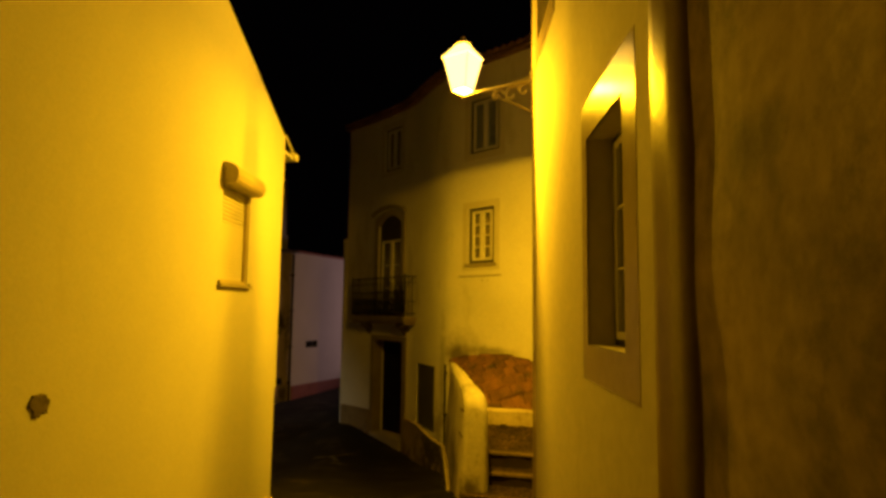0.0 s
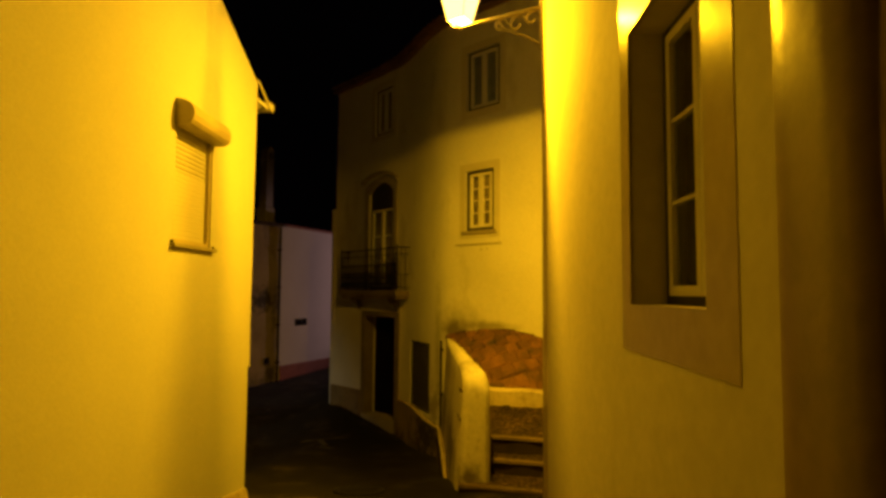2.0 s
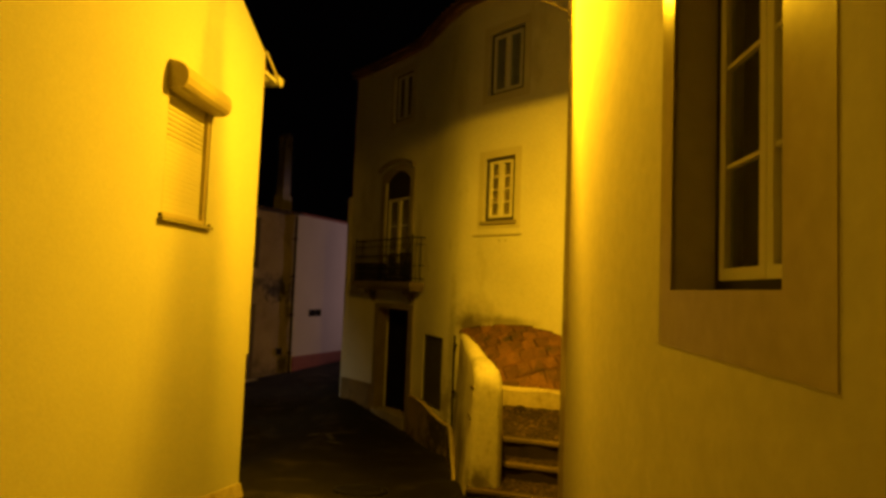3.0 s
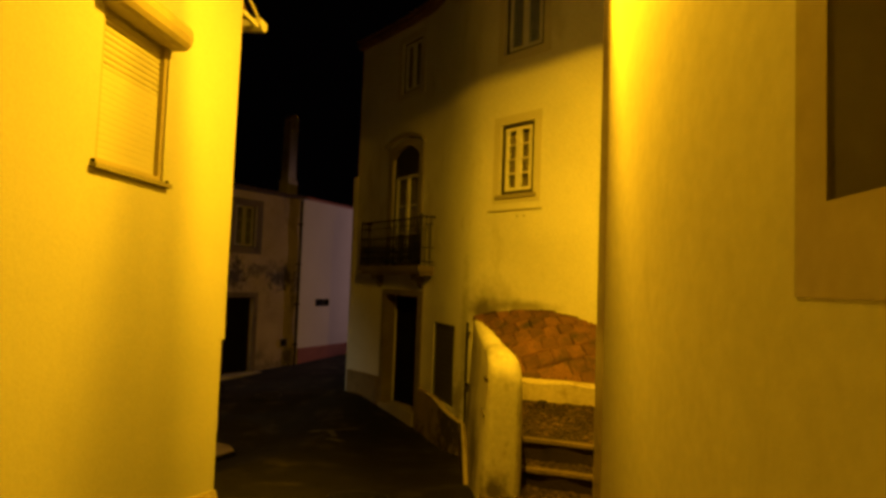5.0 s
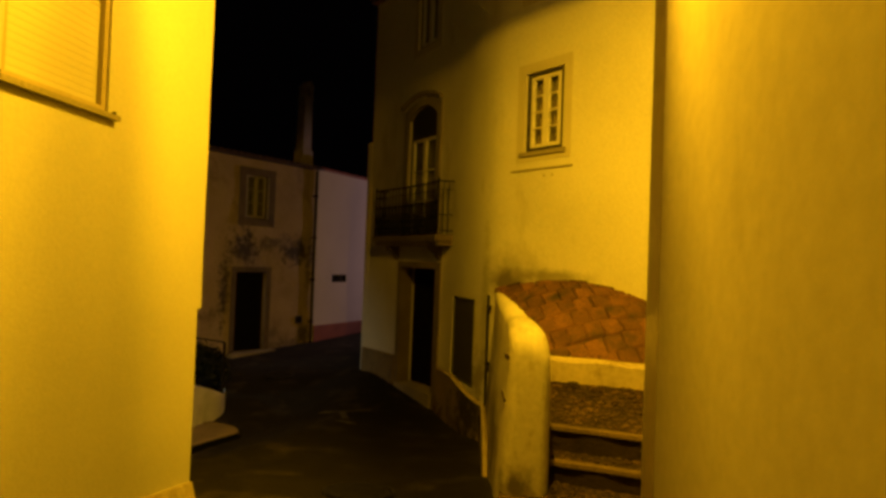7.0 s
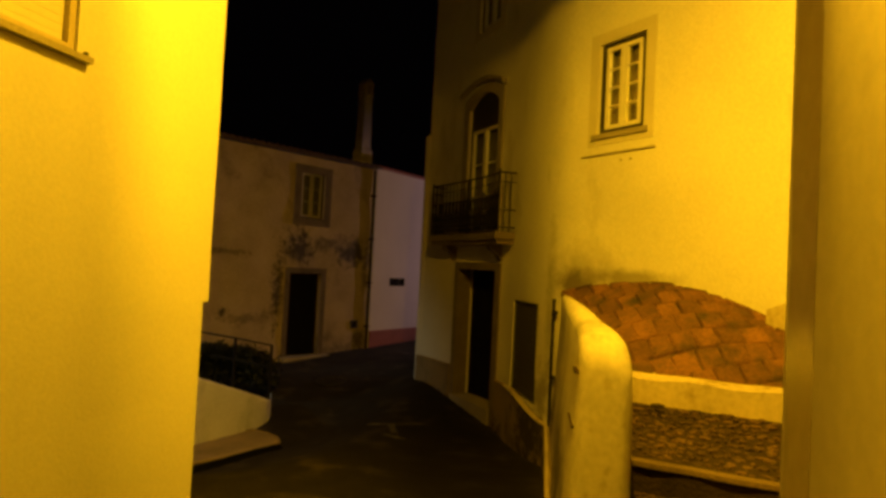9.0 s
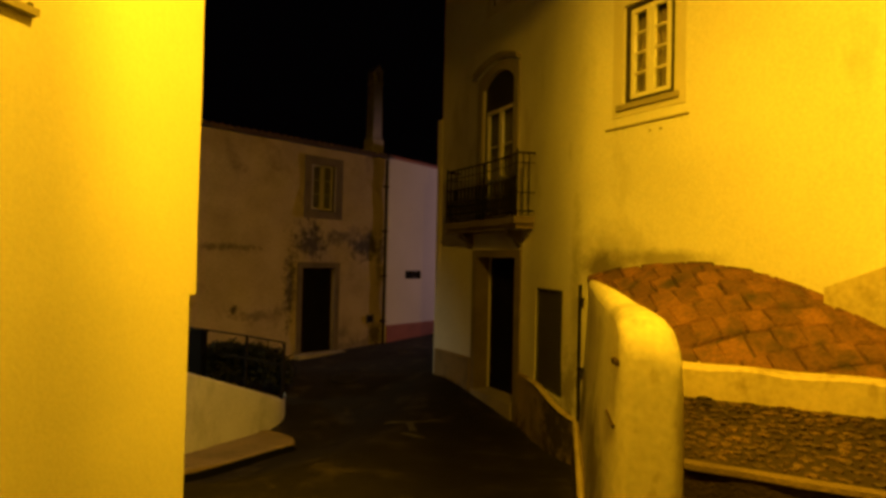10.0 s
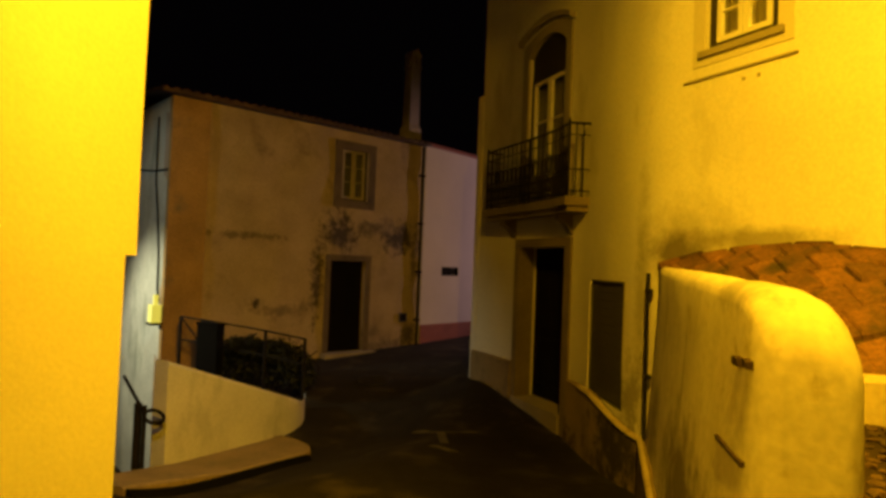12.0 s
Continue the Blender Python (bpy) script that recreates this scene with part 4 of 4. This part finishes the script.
bm = bmesh.new()
vs = [[bm.verts.new(apron_pt(AW * i / 20, AH * j / 12, -0.03)) for i in range(21)] for j in range(13)]
for j in range(12):
    for i in range(20):
        bm.faces.new((vs[j][i], vs[j][i + 1], vs[j + 1][i + 1], vs[j + 1][i]))
part("bedding", bm, MORTAR, apron)
rng = random.Random(5)
ca, sa_ = math.cos(radians(19)), math.sin(radians(19))      # courses climb along the wall
ta, tb = -0.05, 1.0      # cross joints run up the slope
for i in range(-12, 13):
    for j in range(-16, 17):
        p_, q_ = (i + 0.45 * (j % 2) + 0.1 * math.sin(j * 2.1)) * 0.300, j * 0.255
        cu, cv = 1.5 + p_ * ca + q_ * ta, 0.8 + p_ * sa_ + q_ * tb
        if not (-0.1 < cu < AW + 0.3 and -0.2 < cv < AH + 0.3):
            continue
        bm = bmesh.new()
        q = []
        for du, dv in ((-0.5, -0.5), (0.5, -0.5), (0.5, 0.5), (-0.5, 0.5)):
            a, b = du * 0.287 + rng.uniform(-0.020, 0.020), dv * 0.242 + rng.uniform(-0.018, 0.018)
            u_, v_ = cu + a * ca + b * ta, cv + a * sa_ + b * tb
            q.append((max(0.0, min(AW, u_)), max(0.0, min(AH, v_))))
        q = [p for k, p in enumerate(q) if (Vector(p) - Vector(q[k - 1])).length > 0.012]
        if len(q) < 3:
            continue
        tip = rng.uniform(-0.008, 0.012)
        lift = [tip + rng.uniform(-0.008, 0.010) for _ in q]
        mx, my = sum(p[0] for p in q) / len(q), sum(p[1] for p in q) / len(q)
        base = [apron_pt(x, y, -0.05) for x, y in q]
        mid = [apron_pt(x, y, -0.006 + h) for (x, y), h in zip(q, lift)]
        topv = [apron_pt(mx + (x - mx) * 0.88, my + (y - my) * 0.86, 0.008 + h) for (x, y), h in zip(q, lift)]
        B, M_, T = [[bm.verts.new(p) for p in l_] for l_ in (base, mid, topv)]
        bm.faces.new(T)
        for k in range(len(q)):
            m2 = (k + 1) % len(q)
            bm.faces.new((B[k], B[m2], M_[m2], M_[k]))
            bm.faces.new((M_[k], M_[m2], T[m2], T[k]))
        part("brick", bm, TILE, apron)
bm = bmesh.new()
solid(bm, [(1.60, 11.80, 0.50), (2.75, 10.72, 1.14), (2.75, 10.72, -1.0), (1.60, 11.80, -1.0)], [(1.76, 12.0, 0.53), (2.95, 10.95, 1.17), (2.95, 10.95, -1.0), (1.76, 12.0, -1.0)])
tagged(part("low_wall", bm, KERB), "low whitewashed wall with rising top beside the bricks", "wall")

# ---- far side of the bend ----
far_house = thing("far_house", "neglected two-storey house with peeling plaster and dark door", "house")
FF = Straight((-6.62, 22.7), (0.48, 0.877), (0.877, -0.48))
FWIN, FDOOR = (-2.62, -1.82, 1.93, 3.22), (-2.79, -1.77, -2.2, 0.43)
bm = wall_mesh(FF, steps_of(-6.62, 0.0, 30), steps_of(-3.2, 3.64, 26), [FWIN, FDOOR], 0.4, wobble=0.03)
part("wall", bm, FADED, far_house)
bm = bmesh.new()
fbox(bm, FF, -6.64, -5.87, -3.2, 3.62, -0.1, 0.045)
part("quoin_strip", bm, QUOIN, far_house, "ochre painted corner strip")
c0 = FF(-6.62, 0, -0.01)
FFL = Straight((c0.x, c0.y), (-0.877, 0.48), (-0.48, -0.877))
bm = wall_mesh(FFL, steps_of(0.0, 6, 12), steps_of(-4.8, 3.64, 14), [], 0.35, wobble=0.02)
part("side_wall", bm, GREY, far_house, "greenish grey stained side wall")
for pts in (((0.78, 3.3), (0.75, 1.95), (0.53, 1.23), (0.36, 0.41), (0.33, -0.30), (0.20, -0.55)), ((3.0, 2.36), (1.72, 2.26), (0.9, 2.17), (0.03, 2.13))):
    bm = bmesh.new()
    tube(bm, [FFL(p, q, 0.03) for p, q in pts], 0.018, 6)
    part("cable", bm, IRON, far_house, "thin dark cable clipped to the side wall")
bm = bmesh.new()
ring(bm, FF, -2.80, -1.6, 1.74, 3.38, 0.2, -0.02, 0.03)
part("window_surround", bm, OLDSTONE, far_house)
casement(far_house, FF, *FWIN, rows=3, depth=0.06, sill=False, frame_mat=GREYW, curtain=ROOM, label="small old window with pale leaves")
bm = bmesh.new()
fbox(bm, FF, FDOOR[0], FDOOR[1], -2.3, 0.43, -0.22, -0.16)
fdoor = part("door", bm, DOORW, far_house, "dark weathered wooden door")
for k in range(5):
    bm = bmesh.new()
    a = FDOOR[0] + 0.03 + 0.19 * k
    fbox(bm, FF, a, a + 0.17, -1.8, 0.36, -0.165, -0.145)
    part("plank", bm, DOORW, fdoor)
bm = bmesh.new()
fbox(bm, FF, FDOOR[0] - 0.15, FDOOR[0] - 0.005, -2.3, 0.58, -0.02, 0.02)
fbox(bm, FF, FDOOR[1] + 0.005, FDOOR[1] + 0.15, -2.3, 0.58, -0.02, 0.02)
fbox(bm, FF, FDOOR[0] - 0.005, FDOOR[1] + 0.005, 0.435, 0.58, -0.02, 0.02)
part("door_surround", bm, OLDSTONE, far_house)
bm = bmesh.new()
fbox(bm, FF, FDOOR[0] - 0.2, FDOOR[1] + 0.25, -2.4, -1.80, -0.2, 0.25)
part("doorstep", bm, STONE, far_house)
bm = bmesh.new()
ring(bm, FF, -0.66, -0.40, -1.12, -0.88, 0.03, 0.0, 0.03)
mbox = part("meter_box", bm, GRILLE, far_house, "small dark meter box")
bm = bmesh.new()
fbox(bm, FF, -0.63, -0.43, -1.09, -0.91, -0.02, 0.015)
part("lid", bm, IRON, mbox)
bm = bmesh.new()
rod(bm, FF(-0.05, 3.6, 0.045), FF(-0.05, -1.8, 0.045), 0.036, 10)
pipe = part("downpipe", bm, IRON, far_house, "dark rusty downpipe")
for z in (2.8, 1.5, 0.2, -1.1):
    bm = bmesh.new()
    fbox(bm, FF, -0.16, 0.02, z, z + 0.045, -0.02, 0.085)
    part("clip", bm, IRON, pipe)
bm = bmesh.new()
solid(bm, [FF(-6.9, 3.64, 0.2), FF(0.1, 3.64, 0.2), FF(0.1, 3.70, 0.2), FF(-6.9, 3.70, 0.2)], [FF(-6.9, 4.15, -4), FF(0.1, 4.15, -4), FF(0.1, 4.21, -4), FF(-6.9, 4.21, -4)])
part("roof", bm, ROOFD, far_house)
for i in range(34):
    s = -6.85 + 0.205 * i
    bm = bmesh.new()
    rim = lambda d, z, r: [FF(s + r * math.cos(math.pi * k / 5), z + r * math.sin(math.pi * k / 5), d) for k in range(6)]
    solid(bm, rim(0.24, 3.66, 0.080), rim(-0.5, 3.76, 0.07))
    part("roof_tile", bm, ROOFD, far_house)
bm = bmesh.new()
prof = [(0.225, 3.7), (0.22, 4.45), (0.175, 4.55), (0.165, 6.22), (0.19, 6.25), (0.19, 6.31)]
FC = Straight((-7.6, 24.0), (0.48, 0.877), (0.877, -0.48))      # the chimney stands square to the house
vs = [[bm.verts.new(FC(r * a, z, r * b)) for a, b in ((-1, -1), (1, -1), (1, 1), (-1, 1))] for r, z in prof]
for a, b in zip(vs, vs[1:]):
    for k in range(4):
        bm.faces.new((a[k], a[(k + 1) % 4], b[(k + 1) % 4], b[k]))
bm.faces.new(vs[0])
bm.faces.new(vs[-1])
chim = part("chimney", bm, GREYW, far_house, "tall slim whitewashed chimney")
for a, b in ((-1, -1), (1, -1), (1, 1), (-1, 1)):
    bm = bmesh.new()
    fbox(bm, FC, a * 0.12 - 0.05, a * 0.12 + 0.05, 6.31, 6.62, b * 0.12 - 0.05, b * 0.12 + 0.05)
    part("cowl_pier", bm, GREYW, chim)
bm = bmesh.new()
solid(bm, [FC(-0.20, 6.62, 0.20), FC(0.20, 6.62, 0.20), FC(0, 6.84, 0.20)], [FC(-0.20, 6.62, -0.20), FC(0.20, 6.62, -0.20), FC(0, 6.84, -0.20)])
part("cowl_cap", bm, GREYW, chim)

pale_house = thing("pale_house", "clean pale house with red plinth lit by a cool lamp", "house")
FP = Straight((-6.58, 22.75), (0.83, 2.26), (2.26, -0.83))
bm = wall_mesh(FP, steps_of(0, 9, 10), steps_of(-2.5, 3.68, 10), [(0.85, 1.62, 0.13, 0.38)], 0.35)
part("wall", bm, PINK, pale_house)
bm = bmesh.new()
fbox(bm, FP, 0.02, 9, -2.5, -1.22, -0.01, 0.03)
part("plinth", bm, REDP, pale_house, "oxide red plinth")
bm = bmesh.new()
ring(bm, FP, 0.85, 1.62, 0.13, 0.38, 0.03, -0.1, -0.02)
vent = part("vent", bm, IRON, pale_house, "dark wall vent")
for k in range(4):
    bm = bmesh.new()
    fbox(bm, FP, 0.88, 1.59, 0.165 + 0.05 * k, 0.185 + 0.05 * k, -0.1, -0.04)
    part("slat", bm, IRON, vent)
bm = bmesh.new()
fbox(bm, FP, 0.8, 1.67, 0.1, 0.4, -0.33, -0.3)
part("backing", bm, ROOM, vent)
bm = bmesh.new()
fbox(bm, FP, -0.05, 9, 3.68, 3.76, -0.35, 0.06)
part("coping", bm, REDP, pale_house, "red roof edge")

# ---- ramp wall, railing and clutter by the bend ----
FRW = Straight((-6.55, 12.9), (0.45, 3.4), (3.4, -0.45))
bm = bmesh.new()
cols = []
for i in range(33):
    s = 0.62 + 3.43 * i / 32
    zt = -0.76 - 0.362 * s
    back = 0.5 * max(0.0, (s - 2.9) / 1.1) ** 2.4
    cols.append([bm.verts.new(FRW(s, z, d - back)) for z, d in ((-3.9, 0.02), (-2.0, 0.01), (zt - 0.04, 0.0), (zt, -0.04), (zt, -0.22), (zt - 0.04, -0.26), (-3.9, -0.26))])
for a, b in zip(cols, cols[1:]):
    for k in range(7):
        bm.faces.new((a[k], a[(k + 1) % 7], b[(k + 1) % 7], b[k]))
bm.faces.new(cols[0])
bm.faces.new(cols[-1])
tagged(part("ramp_wall", bm, RAMPW), "white ramp wall with sloping top and curved end", "wall")
bm = bmesh.new()
front = [(-5.75, 12.2), (-5.44, 13.6), (-5.15, 14.80), (-5.18, 15.02), (-5.34, 15.25), (-5.62, 15.42), (-5.98, 15.52)]
back_ = [(-6.62, 12.3), (-6.45, 13.7), (-6.30, 15.00), (-6.28, 15.2), (-6.26, 15.38), (-6.25, 15.50), (-6.24, 15.56)]
sweep(bm, [[Vector((fx, fy, ground_z(fx, fy) - 0.3)), Vector((fx - 0.01, fy, ground_z(fx, fy) + 0.075)), Vector((fx - 0.05, fy, ground_z(fx, fy) + 0.095)), Vector((bx, by, ground_z(bx, by) + 0.03)), Vector((bx, by, ground_z(bx, by) - 0.3))] for (fx, fy), (bx, by) in zip(front, back_)])
tagged(part("kerb", bm, PAD), "low pale kerb at the foot of the ramp wall", "kerb", kind="structure")


# black strip painted in for the shadow gap at the kerb's front
bm = bmesh.new()
edge = [Vector((-5.74, 12.2, 0)).lerp(Vector((-5.14, 14.80, 0)), t) for t in steps_of(0, 1, 10)]
sweep(bm, [[Vector((p.x + dx, p.y, ground_z(p.x, p.y) + dz)) for dx, dz in ((0.005, -0.03), (0.005, 0.082), (0.07, 0.078), (0.13, -0.03))] for p in edge])
tagged(part("kerb_shade_strip", bm, PLASTIC), "black strip along the kerb front standing for shade", "drain", kind="structure")
for k, pts in enumerate((((-3.9, 15.9), (-3.45, 15.75), (-3.2, 15.2)), ((-3.45, 15.75), (-3.0, 15.95)), ((-3.3, 15.0), (-2.95, 14.85)))):
    bm = bmesh.new()
    sweep(bm, [[Vector((x + dx, y + dy, ground_z(x + dx, y + dy) + dz)) for dx, dy, dz in ((-0.05, -0.03, -0.01), (-0.05, -0.03, 0.016), (0.05, 0.03, 0.016), (0.05, 0.03, -0.01))] for x, y in pts])
    tagged(part("road_marking", bm, PAINTM), "worn pale paint mark on the street", "road marking", group="worn paint marks", kind="structure")


def railing():
    r = thing("railing", "dark iron railing with diagonal brace above the ramp", "railing")
    pts = [Vector((-9.35, 16.9, -0.80)), Vector((-8.3, 16.85, -0.86)), Vector((-7.3, 16.8, -0.93)), Vector((-6.4, 16.7, -1.0))]
    for p in pts:
        bm = bmesh.new()
        rod(bm, (p.x, p.y, -2.6), p, 0.03, 8)
        part("post", bm, IRON, r)
    for dz in (0.0, -0.45):
        bm = bmesh.new()
        tube(bm, [p + Vector((0, 0, dz)) for p in pts], 0.018, 8)
        part("rail", bm, IRON, r)
    bm = bmesh.new()
    rod(bm, pts[0], pts[1] + Vector((0, 0, -0.95)), 0.016, 8)
    part("brace", bm, IRON, r)


railing()
bm = bmesh.new()
block(bm, (-8.72, 16.62, -2.6), (-8.22, 16.8, -0.86), 0.02)
bin_ = part("utility_box", bm, PLASTIC)
tagged(bin_, "black upright utility box standing by the railing", "cabinet")
bm = bmesh.new()
block(bm, (-8.74, 16.60, -0.90), (-8.20, 16.82, -0.84), 0.015)
part("lid", bm, PLASTIC, bin_)


def shrub():
    rng = random.Random(11)
    sh = thing("shrub", "low dark dense shrub behind the railing", "shrub")
    bm = bmesh.new()
    for k in range(14):
        a = Vector((-7.70 + rng.uniform(-0.8, 0.8), 17.5 + rng.uniform(-0.3, 0.3), -2.3))
        tube(bm, [a, a + Vector((rng.uniform(-0.2, 0.2), rng.uniform(-0.2, 0.2), 0.6)), a + Vector((rng.uniform(-0.3, 0.3), rng.uniform(-0.2, 0.2), 0.95))], 0.012, 5)
    part("stems", bm, DOORW, sh)
    bm = bmesh.new()
    for k in range(5200):
        a, b = rng.uniform(-1, 1), rng.uniform(-1, 1)
        h = (1 - a ** 6 * 0.8) * rng.uniform(0.0, 1.0) ** 0.45 * (0.92 + 0.22 * noise.noise(Vector((a * 4, b * 3, 1))))
        c = Vector((-7.85 + a * 1.10, 17.40 + b * 0.4, -2.1 + 0.94 * h))
        m = Matrix.Translation(c) @ Euler((rng.uniform(-1, 1), rng.uniform(-1, 1), rng.uniform(0, 6.3))).to_matrix().to_4x4()
        w, l_ = rng.uniform(0.018, 0.035), rng.uniform(0.04, 0.08)
        bm.faces.new([bm.verts.new(m @ Vector(p)) for p in ((-l_, 0, 0), (0, -w, 0.008), (l_, 0, 0), (0, w, 0.008))])
    part("leaves", bm, LEAF, sh)


shrub()


def handrail():
    h = thing("handrail", "black iron handrail with looped end at the side stair", "railing")
    for x, y, w in ((-6.92, 13.5, 0.05), (-6.76, 13.45, 0.028)):
        bm = bmesh.new()
        rod(bm, (x, y, -4.4), (x, y, -1.58), w, 8)
        part("post", bm, IRON, h)
    bm = bmesh.new()
    o = Vector((-6.57, 13.42, -1.70))
    tube(bm, [o + Vector((0.16 * math.cos(t), 0, 0.085 * math.sin(t))) for t in steps_of(0, 2 * math.pi, 16)], 0.024, 8)
    part("loop", bm, IRON, h)
    bm = bmesh.new()
    tube(bm, [(-7.6, 13.9, -1.35), (-6.92, 13.5, -1.57), (-6.74, 13.44, -1.67)], 0.024, 8)
    part("rail", bm, IRON, h)


handrail()


def wall_lantern():
    w = thing("wall_lantern", "small glowing yellow lantern fixed on the grey wall", "wall lamp")
    s, z = -0.03, -0.95
    bm = bmesh.new()
    fbox(bm, FFL, s, s + 0.24, z, z + 0.35, 0.04, 0.22)
    part("glass", bm, LAMPWALL, w)
    bm = bmesh.new()
    fbox(bm, FFL, s + 0.08, s + 0.16, z + 0.35, z + 0.55, 0.08, 0.16)
    part("chimney", bm, LAMPWALL, w)
    bm = bmesh.new()
    fbox(bm, FFL, s - 0.02, s + 0.26, z - 0.05, z, 0.0, 0.24)
    part("bracket", bm, IRON, w)


wall_lantern()


def manhole(x, y, r):
    t = thing("manhole", "round dark cast-iron manhole cover in the street", "manhole cover", group="manhole covers")
    z = ground_z(x, y)
    n = Vector((ground_z(x - 0.2, y) - ground_z(x + 0.2, y), ground_z(x, y - 0.2) - ground_z(x, y + 0.2), 0.4)).normalized()
    m = Matrix.Translation((x, y, z + 0.012)) @ n.to_track_quat("Z", "Y").to_matrix().to_4x4()
    bm = bmesh.new()
    bmesh.ops.create_cone(bm, cap_ends=True, segments=32, radius1=r * 0.88, radius2=r * 0.87, depth=0.03, matrix=m)
    part("lid", bm, CASTI, t)
    bm = bmesh.new()
    k = 32
    for i in range(k):
        a, b = 2 * math.pi * i / k, 2 * math.pi * (i + 1) / k
        q = [(r * 0.91, a), (r, a), (r, b), (r * 0.91, b)]
        solid(bm, [m @ Vector((p * math.cos(t_), p * math.sin(t_), 0.018)) for p, t_ in q], [m @ Vector((p * math.cos(t_), p * math.sin(t_), -0.05)) for p, t_ in q])
    part("rim", bm, CASTI, t)
    for i in range(6):
        bm = bmesh.new()
        y_ = r * 0.7 * (i - 2.5) / 2.5
        half = math.sqrt(max(0.01, (r * 0.78) ** 2 - y_ * y_))
        solid(bm, [m @ Vector(p) for p in ((-half, y_ - 0.02, 0.016), (half, y_ - 0.02, 0.016), (half, y_ + 0.02, 0.016), (-half, y_ + 0.02, 0.016))],
              [m @ Vector(p) for p in ((-half, y_ - 0.02, 0.024), (half, y_ - 0.02, 0.024), (half, y_ + 0.02, 0.024), (-half, y_ + 0.02, 0.024))])
        part("rib", bm, CASTI, t)


manhole(-1.58, 10.2, 0.36)
manhole(-5.9, 18.6, 0.34)
